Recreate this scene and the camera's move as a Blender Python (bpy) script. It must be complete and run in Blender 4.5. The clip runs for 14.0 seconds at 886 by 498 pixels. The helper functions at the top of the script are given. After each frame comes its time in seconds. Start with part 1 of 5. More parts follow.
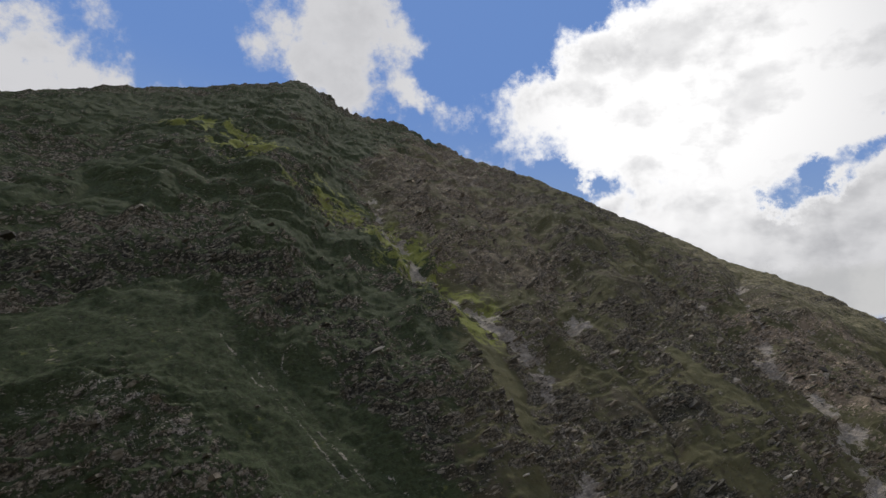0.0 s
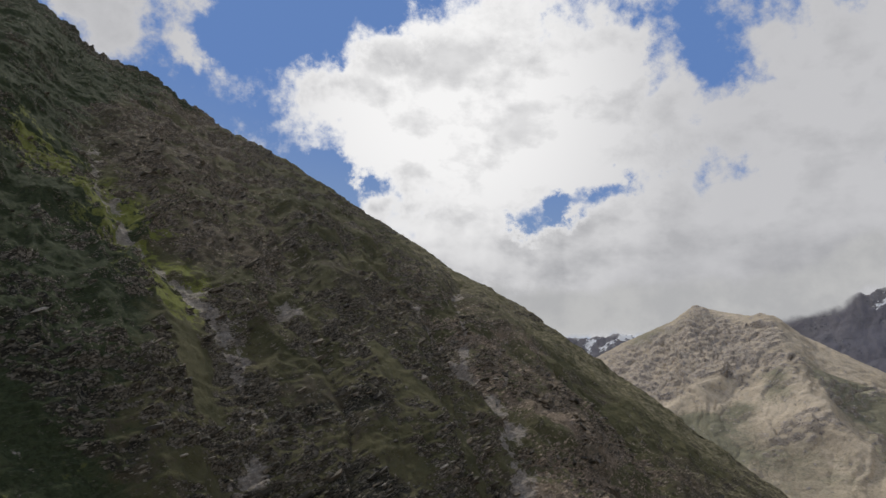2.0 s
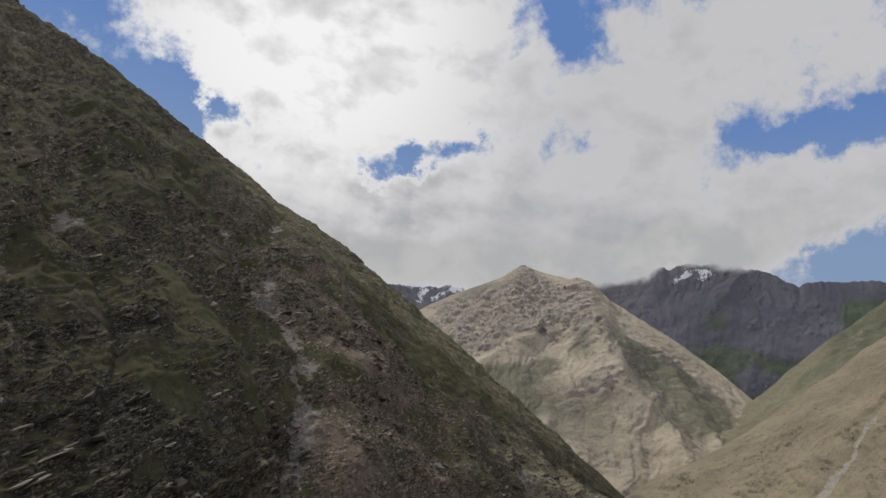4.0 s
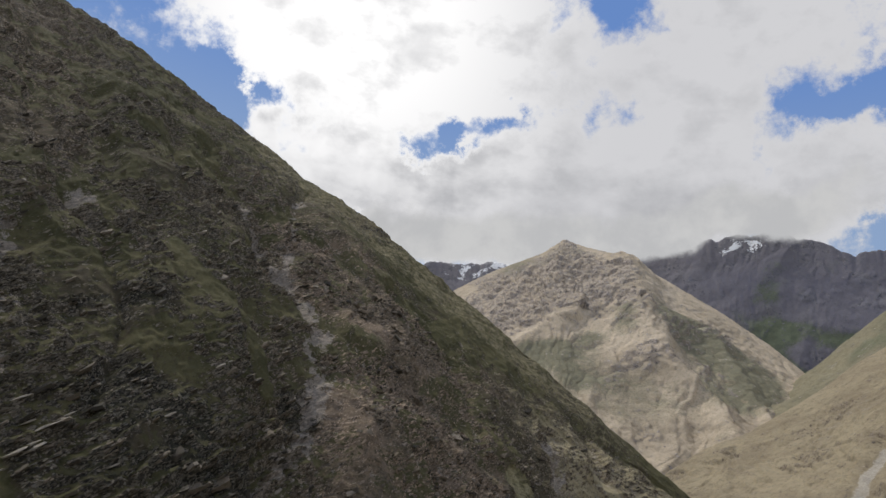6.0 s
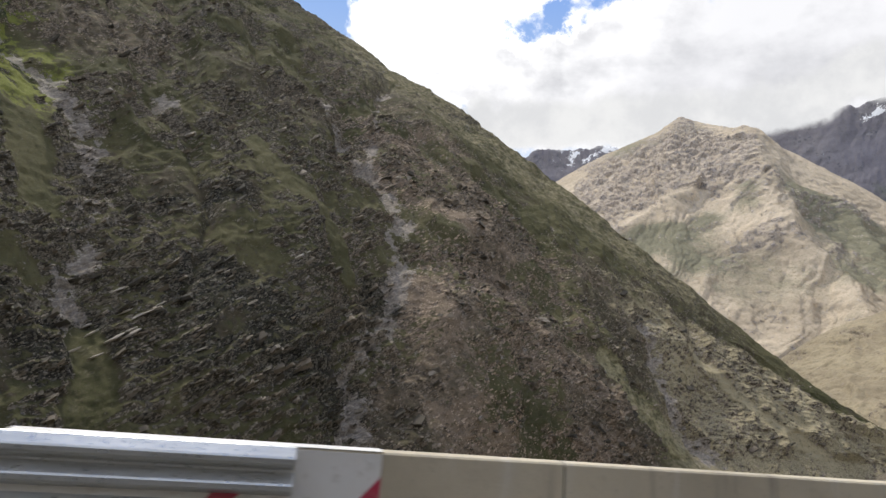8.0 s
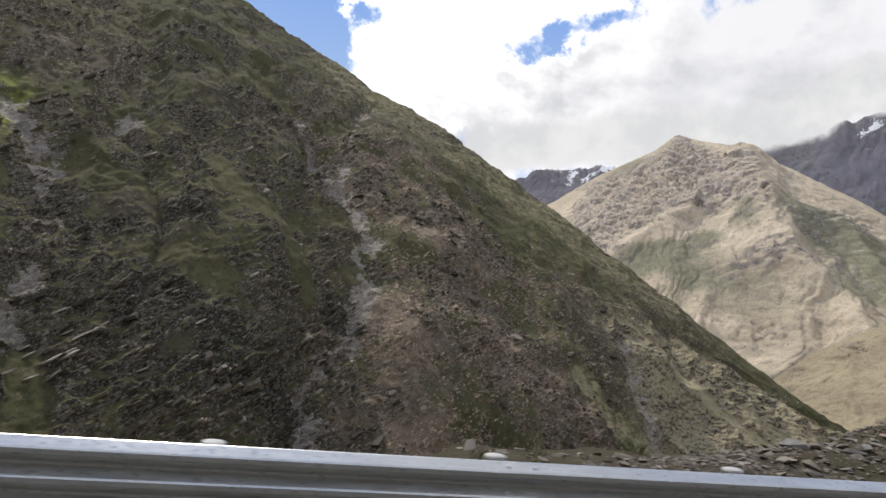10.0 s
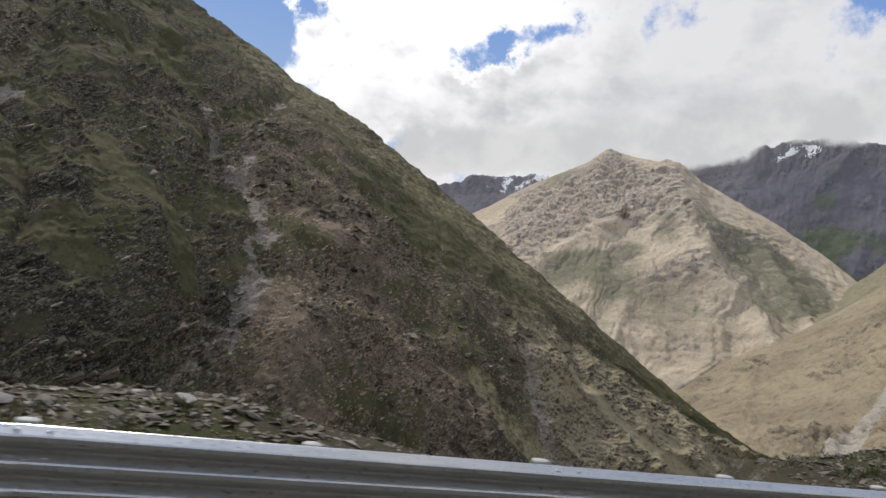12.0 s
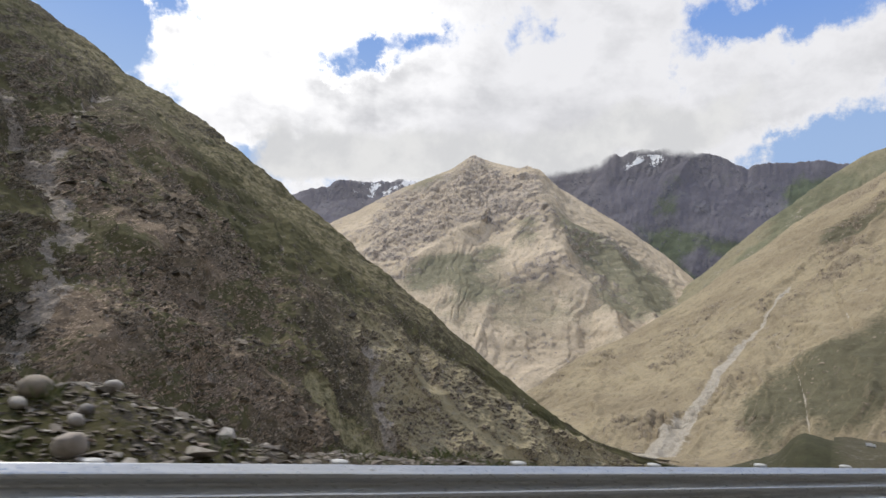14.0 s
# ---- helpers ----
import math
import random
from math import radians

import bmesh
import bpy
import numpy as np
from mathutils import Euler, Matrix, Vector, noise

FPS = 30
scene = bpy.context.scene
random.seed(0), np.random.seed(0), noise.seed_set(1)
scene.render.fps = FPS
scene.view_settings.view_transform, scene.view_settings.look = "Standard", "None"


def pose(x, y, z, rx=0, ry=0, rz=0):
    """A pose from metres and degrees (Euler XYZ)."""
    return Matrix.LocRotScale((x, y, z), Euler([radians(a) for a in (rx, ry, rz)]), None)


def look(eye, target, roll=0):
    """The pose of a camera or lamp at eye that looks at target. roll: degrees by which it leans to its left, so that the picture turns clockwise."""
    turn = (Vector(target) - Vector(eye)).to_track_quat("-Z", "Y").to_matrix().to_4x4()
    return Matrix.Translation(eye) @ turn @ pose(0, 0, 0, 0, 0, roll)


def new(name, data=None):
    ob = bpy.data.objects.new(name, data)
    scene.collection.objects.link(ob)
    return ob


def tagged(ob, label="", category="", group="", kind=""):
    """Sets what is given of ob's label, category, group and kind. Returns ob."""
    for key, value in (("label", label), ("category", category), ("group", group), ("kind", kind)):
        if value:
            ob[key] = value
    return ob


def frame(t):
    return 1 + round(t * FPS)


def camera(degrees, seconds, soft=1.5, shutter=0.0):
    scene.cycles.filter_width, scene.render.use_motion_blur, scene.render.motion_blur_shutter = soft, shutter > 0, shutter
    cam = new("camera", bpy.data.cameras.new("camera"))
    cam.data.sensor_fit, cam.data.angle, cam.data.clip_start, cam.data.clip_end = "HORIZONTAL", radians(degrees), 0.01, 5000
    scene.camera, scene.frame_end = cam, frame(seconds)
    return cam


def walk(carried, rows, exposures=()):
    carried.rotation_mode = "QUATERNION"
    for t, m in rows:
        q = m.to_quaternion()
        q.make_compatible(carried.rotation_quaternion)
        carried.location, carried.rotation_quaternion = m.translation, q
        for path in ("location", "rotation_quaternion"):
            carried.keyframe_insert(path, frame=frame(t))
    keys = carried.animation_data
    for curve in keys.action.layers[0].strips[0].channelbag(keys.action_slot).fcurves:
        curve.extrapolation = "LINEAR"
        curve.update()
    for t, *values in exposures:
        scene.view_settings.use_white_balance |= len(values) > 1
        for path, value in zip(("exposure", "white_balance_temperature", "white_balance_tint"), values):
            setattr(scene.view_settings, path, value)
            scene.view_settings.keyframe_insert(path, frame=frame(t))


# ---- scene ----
cam = camera(67.00, 14.0, 1.5, 0.09)
# seconds, eye (x, y, z), turn (x, y, z); the road runs along +x, its guardrail stands at y = 0
PATH = [
    (0.0, -137.234, -4.057, 1.698, 111.132, -5.459, 8.666),
    (0.5, -130.102, -4.061, 1.73, 111.349, -4.656, 5.43),
    (1.0, -122.989, -4.073, 1.761, 111.453, -4.967, 0.146),
    (1.5, -115.95, -4.103, 1.785, 111.7, -5.823, -6.32),
    (2.0, -108.954, -4.152, 1.804, 112.557, -5.851, -13.278),
    (2.5, -101.998, -4.217, 1.817, 112.59, -6.256, -21.097),
    (3.0, -95.124, -4.292, 1.825, 111.738, -6.64, -26.684),
    (3.2, -92.41, -4.322, 1.827, 111.114, -6.708, -28.242),
    (5.5, -62.666, -4.659, 1.808, 107.782, -6.81, -25.469),
    (6.0, -56.708, -4.691, 1.794, 107.105, -6.964, -23.845),
    (6.5, -50.805, -4.698, 1.778, 103.393, -6.643, -21.373),
    (7.0, -44.821, -4.696, 1.76, 95.996, -6.447, -18.783),
    (7.5, -38.73, -4.687, 1.741, 95.521, -6.64, -17.173),
    (8.0, -32.487, -4.665, 1.767, 96.707, -6.036, -13.867),
    (8.2, -29.969, -4.662, 1.759, 96.977, -6.089, -12.92),
    (10.3, -2.72, -4.707, 1.619, 98.833, -5.102, -13.41),
    (10.5, 0.001, -4.745, 1.633, 98.973, -5.011, -12.947),
    (11.0, 6.569, -4.875, 1.634, 99.291, -5.9, -15.317),
    (11.5, 13.195, -5.03, 1.639, 99.31, -6.848, -18.881),
    (12.0, 19.962, -5.195, 1.644, 99.34, -7.077, -19.277),
    (12.5, 26.945, -5.354, 1.651, 99.975, -6.459, -25.64),
    (13.0, 34.094, -5.49, 1.668, 102.621, -7.288, -28.269),
    (13.5, 41.282, -5.615, 1.681, 104.359, -6.683, -28.185),
    (14.0, 48.47, -5.738, 1.691, 100.925, -4.413, -29.932),
]
walk(cam, [(t, pose(x, y, z, rx, ry, rz)) for t, x, y, z, rx, ry, rz in PATH],
     [(0.0, -0.5), (1.2, -0.64), (3.2, -0.74), (5.5, -0.66), (6.0, -0.5), (6.5, -0.12), (7.1, 0.64), (7.6, 0.34), (8.0, 0.1), (8.2, 0.1), (10.4, 0.0), (11.5, -0.12), (12.5, -0.34), (13.0, -0.48), (13.5, -0.56), (14.0, -0.08)])

# ---- world, sun and exposure ----
STATION = Vector((20.0, -5.0, 1.7))          # a place on the road from which far bearings are counted
SUN_BEARING, SUN_HEIGHT = -18.0, 54.0          # degrees clockwise from +y, degrees over the level


def direction(bearing, height):
    b, h = radians(bearing), radians(height)
    return Vector((math.sin(b) * math.cos(h), math.cos(b) * math.cos(h), math.sin(h)))


def bearing_place(bearing, height, reach):
    """A place at a horizontal distance from the station, in a compass direction, seen at a height in degrees."""
    b = radians(bearing)
    return (STATION.x + reach * math.sin(b), STATION.y + reach * math.cos(b), STATION.z + reach * math.tan(radians(height)))


class Nodes:
    """Short hand for wiring a node tree."""

    def __init__(self, tree):
        self.tree = tree
        tree.nodes.clear()

    def add(self, kind, inputs=None, **settings):
        node = self.tree.nodes.new(kind)
        for key, value in settings.items():
            setattr(node, key, value)
        for key, value in (inputs or {}).items():
            self.plug(value, node.inputs[key])
        return node

    def plug(self, value, socket):
        if isinstance(value, bpy.types.NodeSocket):
            self.tree.links.new(value, socket)
        elif isinstance(value, bpy.types.Node):
            self.tree.links.new(value.outputs[0], socket)
        else:
            socket.default_value = value

    def math(self, operation, a, b=0.0, c=0.0, clamp=False):
        return self.add("ShaderNodeMath", {0: a, 1: b, 2: c}, operation=operation, use_clamp=clamp).outputs[0]

    def vec(self, operation, a, b=(0, 0, 0)):
        node = self.add("ShaderNodeVectorMath", {0: a, 1: b}, operation=operation)
        return node.outputs["Value"] if operation in ("DOT_PRODUCT", "LENGTH") else node.outputs[0]

    def span(self, value, a, b, c=0.0, d=1.0, smooth=True):
        node = self.add("ShaderNodeMapRange", {0: value, 1: a, 2: b, 3: c, 4: d})
        node.interpolation_type = "SMOOTHSTEP" if smooth else "LINEAR"
        return node.outputs[0]

    def mix(self, factor, a, b, blend="MIX"):
        node = self.add("ShaderNodeMix", data_type="RGBA", blend_type=blend)
        self.plug(factor, node.inputs[0])
        self.plug((*a, 1) if isinstance(a, tuple) else a, node.inputs[6])
        self.plug((*b, 1) if isinstance(b, tuple) else b, node.inputs[7])
        return node.outputs[2]

    def noise(self, vector, scale, detail=5.0, rough=0.55, distort=0.0, colour=False):
        node = self.add("ShaderNodeTexNoise", {"Vector": vector, "Scale": scale, "Detail": detail, "Roughness": rough, "Distortion": distort})
        return node.outputs[1 if colour else 0]


def stones(n, at, size, share, dark, light, colour, sharp=0.08):
    """Lays broken stones over a colour: cells of about a size, each one bare stone or not by a share (0..1); returns the colour and the stones' relief."""
    cell = n.add("ShaderNodeTexVoronoi", {"Vector": at, "Scale": 1.0 / size, "Randomness": 1.0})
    split = n.add("ShaderNodeSeparateColor", {0: cell.outputs["Color"]})
    bare = n.span(n.math("SUBTRACT", share, split.outputs[0]), 0.0, sharp)
    face = n.mix(n.span(split.outputs[1], 0.10, 0.90), dark, light)
    # crevice shade between stones, put into the colour at each cell's rim
    face = n.mix(n.span(cell.outputs["Distance"], 0.45, 0.75, 0.0, 0.35), face, (0.05, 0.044, 0.035))
    bulge = n.math("MULTIPLY", bare, n.math("SUBTRACT", n.math("MULTIPLY_ADD", split.outputs[2], 0.5, 0.75), cell.outputs["Distance"]))
    return n.mix(bare, colour, face), bulge


# bearing, height, half-widths in degrees, weight: the cloud masses (plus), then the blue gaps between them (minus)
CLOUD_MASSES = [
    (14, 35, 15, 9, 1.3), (4, 33, 9, 5, 1.0), (15, 21, 13, 4.5, 1.1), (34, 21.5, 20, 5.5, 1.3), (26, 35, 8, 9, 0.7), (44, 32, 9, 8, 1.1), (52, 38, 8, 5, 0.8), (61, 35, 5, 5, 0.7), (53, 23, 6, 3.5, 0.8),
    (-46, 26, 8, 4, 1.3), (-23, 38, 7, 4, 1.0), (-26, 33.8, 1.5, 1.2, 0.5), (-14.5, 33.8, 2.2, 1.2, 0.6), (63, 24.5, 6, 3.2, 0.9),
]
CLOUD_GAPS = [
    (0, 26.6, 4.0, 1.4, -1.1), (18, 24.3, 2.5, 1.3, -1.1), (21.5, 26.2, 2.6, 1.3, -1.2), (26, 27.8, 3.0, 1.2, -0.9), (30, 37, 1.8, 6, -0.5), (34, 40, 3, 4, -0.6), (36, 33, 2, 5, -0.35), (48.6, 24, 1.2, 2.4, -0.8),
    (53.5, 29, 2.6, 1.2, -0.7), (58.5, 29.5, 2.8, 1.6, -0.85), (61, 19, 5, 1.7, -1.5), (-8, 38, 7, 5, -1.0), (3, 43, 6, 3, -0.7), (13.5, 17.5, 3, 1.4, -0.7), (0, 24, 3, 2.5, -0.8),
]


def build_sky():
    world = bpy.data.worlds.new("sky")
    scene.world = world
    world.use_nodes = True
    n = Nodes(world.node_tree)
    way = n.add("ShaderNodeTexCoord").outputs["Generated"]
    sky = n.add("ShaderNodeTexSky", sky_type="NISHITA", sun_disc=False, sun_elevation=radians(SUN_HEIGHT), sun_rotation=radians(SUN_BEARING), altitude=2500.0, air_density=1.0, dust_density=0.6)
    xyz = n.add("ShaderNodeSeparateXYZ", {0: way})
    bearing = n.math("MULTIPLY", n.math("ARCTAN2", xyz.outputs[0], xyz.outputs[1]), 57.2958)
    height = n.math("MULTIPLY", n.math("ARCSINE", xyz.outputs[2]), 57.2958)
    wobble = n.vec("SUBTRACT", n.noise(way, 11.0, 8.0, 0.66, colour=True), (0.5, 0.5, 0.5))
    flat = n.add("ShaderNodeCombineXYZ", {0: bearing, 1: height, 2: 0.0}).outputs[0]
    place = n.vec("ADD", flat, n.vec("MULTIPLY", wobble, (12.0, 8.0, 0.0)))
    total = n.math("MULTIPLY", n.math("SUBTRACT", n.noise(way, 10.0, 10.0, 0.66), 0.5), 2.6)
    for b, h, wide, tall, weight in CLOUD_MASSES + CLOUD_GAPS:
        off = n.vec("MULTIPLY", n.vec("SUBTRACT", place, (b, h, 0.0)), (1 / wide, 1 / tall, 0.0))
        bell = n.math("POWER", 2.71828, n.math("MULTIPLY", n.vec("DOT_PRODUCT", off, off), -1.0))
        total = n.math("MULTIPLY_ADD", bell, weight, total)
    # beyond the part of the sky that is seen, broken cloud goes on all round
    around = n.math("MAXIMUM", n.span(bearing, 66.0, 80.0), n.math("MAXIMUM", n.span(bearing, -54.0, -66.0), n.span(height, 44.0, 54.0)))
    total = n.math("MULTIPLY_ADD", around, n.math("MULTIPLY", n.math("SUBTRACT", n.noise(way, 2.6, 4.0, 0.5), 0.42), 7.0), total)
    # rounded heads, lit from above
    puffs = lambda at: n.math("ABSOLUTE", n.math("SUBTRACT", n.noise(at, 8.0, 7.0, 0.52, 0.2), 0.5))
    head = puffs(way)
    relief = n.math("SUBTRACT", puffs(n.vec("ADD", way, (-0.012, 0.004, 0.022))), head)
    total = n.math("MULTIPLY_ADD", n.math("SUBTRACT", head, 0.09), 2.2, total)
    cover = n.span(total, 0.0, 0.62)
    # white crowns, grey undersides
    soft = n.noise(n.vec("MULTIPLY", way, (1.0, 1.0, 1.8)), 6.0, 8.0, 0.58)
    grey = n.math("ADD", n.span(height, 32.0, 17.0, 0.0, 0.62), n.span(soft, 0.38, 0.64, -0.28, 0.50))
    grey = n.math("MULTIPLY_ADD", relief, 1.7, grey)
    glare = n.add("ShaderNodeVectorMath", {0: flat, 1: (9.0, 37.0, 0.0)}, operation="DISTANCE").outputs["Value"]
    white = n.mix(n.span(glare, 30.0, 5.0), (9.0, 9.0, 9.3), (15.0, 14.9, 14.9))
    tone = n.mix(n.math("MULTIPLY", grey, n.span(total, 0.4, 1.2), clamp=True), white, (6.5, 6.55, 6.85))
    colour = n.mix(cover, n.mix(0.8, sky.outputs[0], n.mix(n.span(height, 34.0, 18.0), (2.1, 4.0, 9.0), (4.2, 5.9, 9.0))), tone)
    back = n.add("ShaderNodeBackground", {0: colour, 1: 0.1})
    n.add("ShaderNodeOutputWorld", {0: back.outputs[0]})


build_sky()
sun = new("sun", bpy.data.lights.new("sun", "SUN"))
sun.data.energy, sun.data.angle, sun.data.color = 3.1, radians(4.0), (1.0, 0.95, 0.87)
sun.matrix_basis = look(direction(SUN_BEARING, SUN_HEIGHT) * 100, (0, 0, 0))


# ---- noise on arrays ----
def value_noise(p, seed):
    """Smooth noise in 0..1 at an array of places (n, 3)."""
    base = np.floor(p)
    f = (p - base).astype(np.float32)
    f = f * f * f * (f * (f * 6 - 15) + 10)
    q = base.astype(np.int64).astype(np.uint32)
    one = np.uint32(1)
    hx = [(q[:, 0] + k) * np.uint32(374761393) + np.uint32(seed * 974711 & 0xFFFFFFFF) for k in (np.uint32(0), one)]
    hy = [(q[:, 1] + k) * np.uint32(668265263) for k in (np.uint32(0), one)]
    hz = [(q[:, 2] + k) * np.uint32(1274126177) for k in (np.uint32(0), one)]
    planes = []
    for a in (0, 1):
        rows = []
        for b in (0, 1):
            ends = []
            for c in (0, 1):
                h = hx[a] + hy[b] + hz[c]
                h = (h ^ (h >> 13)) * np.uint32(1103515245)
                h = (h ^ (h >> 16)) * np.uint32(668265263)
                ends.append((h >> 8).astype(np.float32))
            rows.append(ends[0] + (ends[1] - ends[0]) * f[:, 2])
        planes.append(rows[0] + (rows[1] - rows[0]) * f[:, 1])
    return (planes[0] + (planes[1] - planes[0]) * f[:, 0]) / np.float32(16777215.0)


TWIST = np.array(Euler((0.7, 0.5, 1.1)).to_matrix())       # each octave is turned, so that no grid shows


def fbm(p, octaves, seed, gain=0.5):
    out, amp, total = 0.0, 1.0, 0.0
    for o in range(octaves):
        p = p @ TWIST
        out = out + amp * value_noise(p * 2.03 ** o + 17.7 * o, seed + o)
        total += amp
        amp *= gain
    return out / total


def ridged(p, octaves, seed, gain=0.5):
    """Sharp crests at 1, rounded hollows towards 0."""
    out, amp, total, prev = 0.0, 1.0, 0.0, 1.0
    for o in range(octaves):
        r = 1 - np.abs(2 * value_noise(p * 2.03 ** o + 11.3 * o, seed + o) - 1)
        r = r * r
        out = out + amp * r * prev
        total += amp
        prev = np.clip(r * 1.6, 0, 1)
        amp *= gain
    return out / total


def smooth(x, a, b):
    t = np.clip((x - a) / (b - a), 0, 1)
    return t * t * (3 - 2 * t)


def spline(nodes, u):
    """Catmull-Rom through rows of numbers, at u in 0..1."""
    nodes = np.asarray(nodes, float)
    k = len(nodes) - 1
    s = np.clip(np.asarray(u) * k, 0, k - 1e-9)
    i = s.astype(int)
    f = (s - i)[:, None]
    g = lambda o: nodes[np.clip(i + o, 0, k)]
    a, b, c, d = g(-1), g(0), g(1), g(2)
    return 0.5 * (2 * b + (c - a) * f + (2 * a - 5 * b + 4 * c - d) * f ** 2 + (3 * b - 3 * c + d - a) * f ** 3)


# ---- materials ----
def material(name):
    m = bpy.data.materials.new(name)
    m.use_nodes = True
    return m, Nodes(m.node_tree)


def finish(n, colour, rough=0.8, metal=0.0, bump=None, strength=0.4, distance=0.02, **more):
    shader = n.add("ShaderNodeBsdfPrincipled", {"Base Color": colour if not isinstance(colour, tuple) else (*colour, 1), "Roughness": rough, "Metallic": metal})
    for key, value in more.items():
        n.plug(value, shader.inputs[key.replace("_", " ")])
    if bump is not None:
        b = n.add("ShaderNodeBump", {"Strength": strength, "Distance": distance, "Height": bump})
        n.plug(b.outputs[0], shader.inputs["Normal"])
    n.add("ShaderNodeOutputMaterial", {0: shader.outputs[0]})


def attribute(n, name):
    return n.add("ShaderNodeAttribute", attribute_name=name).outputs["Fac"]


def mountain_material(name, grass, grass_dry, soil, rock_dark, rock_light, scree, snow=None, grain=0.35, bump=1.2, brown=None, shaded_turf=None, sunlit_green=None, arid=None):
    """Turf, earth, outcrops and scree, spread by the masks that the mesh carries and broken up by noise; grain: metres of the finest mottling."""
    m, n = material(name)
    at = n.add("ShaderNodeTexCoord").outputs["Object"]
    fine = n.noise(at, 0.35 / grain, 7.0, 0.68)
    mid = n.noise(at, 0.045 / grain, 6.0, 0.6)
    wide = n.noise(at, 0.006 / grain, 4.0, 0.55)
    tufts = n.noise(at, 0.13 / grain, 5.0, 0.7)
    turf = n.mix(n.span(wide, 0.38, 0.62), grass, grass_dry)
    turf = n.mix(n.span(fine, 0.35, 0.7, 0.0, 0.5), turf, soil)
    earth = n.mix(n.span(mid, 0.35, 0.65), soil, tuple(0.5 * a + 0.5 * b for a, b in zip(soil, grass)))
    if brown:
        earth = n.mix(n.span(n.math("ADD", attribute(n, "brown"), n.math("MULTIPLY", n.math("SUBTRACT", mid, 0.5), 1.2)), 0.3, 0.7), earth, brown)
    earth = n.mix(n.span(fine, 0.42, 0.66, 0.30, 0.0), earth, tuple(c * 0.45 for c in soil))
    # dark green turf and darkened earth: the west face's shade is in their colour
    if shaded_turf:
        west_shade = n.span(n.math("ADD", attribute(n, "shaded_turf"), n.math("MULTIPLY", n.math("SUBTRACT", mid, 0.5), 1.0)), 0.3, 0.7)
        turf = n.mix(west_shade, turf, n.mix(n.span(tufts, 0.4, 0.6), shaded_turf, tuple(c * 1.7 for c in shaded_turf)))
        earth = n.mix(west_shade, earth, n.mix(n.span(fine, 0.4, 0.62), tuple(0.55 * c for c in soil), soil))
        # sun patches painted as brighter turf, together with real yellow-green swards
        turf = n.mix(n.span(n.math("ADD", attribute(n, "sunlit_green"), n.math("MULTIPLY", n.math("SUBTRACT", n.math("ADD", mid, tufts), 1.0), 1.3)), 0.35, 0.7), turf, sunlit_green)
    if arid:
        parched = n.span(n.math("ADD", attribute(n, "arid"), n.math("MULTIPLY", n.math("SUBTRACT", n.math("ADD", mid, tufts), 1.0), 0.9)), 0.3, 0.75)
        turf = n.mix(parched, turf, tuple(0.85 * c for c in arid))
        earth = n.mix(parched, earth, n.mix(n.span(fine, 0.42, 0.62), tuple(0.6 * c for c in arid), arid))
    tilted = n.add("ShaderNodeMapping", {0: at, 2: (radians(14), radians(36), 0.0)}).outputs[0]
    chips = n.noise(n.vec("MULTIPLY", n.vec("ADD", tilted, (31.0, 7.0, 3.0)), (0.40, 0.6, 1.5)), 0.20 / grain, 5.0, 0.72)
    beds = n.noise(n.vec("MULTIPLY", tilted, (0.6, 0.6, 1.7)), 0.15 / grain, 6.0, 0.68)
    stone = n.mix(n.span(beds, 0.44, 0.64), rock_dark, rock_light)
    stone = n.mix(n.span(fine, 0.38, 0.56, 0.6, 0.0), stone, tuple(c * 0.4 for c in rock_dark))
    if brown:
        # darker stone and earth of the lower crags
        crag_dark = n.span(n.math("ADD", attribute(n, "dark"), n.math("MULTIPLY", n.math("SUBTRACT", mid, 0.5), 0.8)), 0.2, 0.6)
        stone = n.mix(crag_dark, stone, n.mix(n.span(beds, 0.50, 0.68), (0.032, 0.030, 0.026), (0.165, 0.15, 0.115)))
        earth = n.mix(crag_dark, earth, n.mix(n.span(fine, 0.42, 0.64), (0.034, 0.032, 0.024), (0.082, 0.076, 0.047)))
    g = n.math("ADD", attribute(n, "grass"), n.math("MULTIPLY", n.math("SUBTRACT", n.math("ADD", mid, tufts), 1.0), 1.6))
    r = n.math("ADD", attribute(n, "rock"), n.math("MULTIPLY", n.math("SUBTRACT", n.math("ADD", mid, fine), 1.0), 1.7))
    s = n.math("ADD", attribute(n, "scree"), n.math("MULTIPLY", n.math("SUBTRACT", n.math("ADD", mid, fine), 1.0), 1.6))
    colour = n.mix(n.span(g, 0.30, 0.65), earth, turf)
    colour = n.mix(n.span(r, 0.42, 0.62), colour, stone)
    colour = n.mix(n.span(tufts, 0.54, 0.66, 0.0, 0.45), colour, tuple(c * 0.5 for c in grass))
    bulge = None
    if brown:
        # shrubs and tussocks, then broken stone in two sizes that lies thicker on the bare crags
        clumps = n.noise(at, 0.075 / grain, 6.0, 0.74)
        colour = n.mix(n.span(clumps, 0.55, 0.62, 0.0, 0.32), colour, n.mix(n.span(tufts, 0.4, 0.6), (0.050, 0.044, 0.032), (0.078, 0.074, 0.036)))
        cover = n.math("ADD", n.math("MULTIPLY", attribute(n, "rock"), 0.62), n.span(mid, 0.46, 0.68, 0.0, 0.22))
        cover = n.math("MULTIPLY", n.math("MULTIPLY_ADD", attribute(n, "brown"), 0.14, cover), n.span(attribute(n, "grass"), 0.4, 1.0, 1.0, 0.30))
        flat_at = n.vec("MULTIPLY", tilted, (0.55, 0.9, 1.35))
        light_face = n.mix(crag_dark, n.mix(attribute(n, "brown"), (0.27, 0.235, 0.178), (0.46, 0.355, 0.26)), (0.215, 0.195, 0.150))
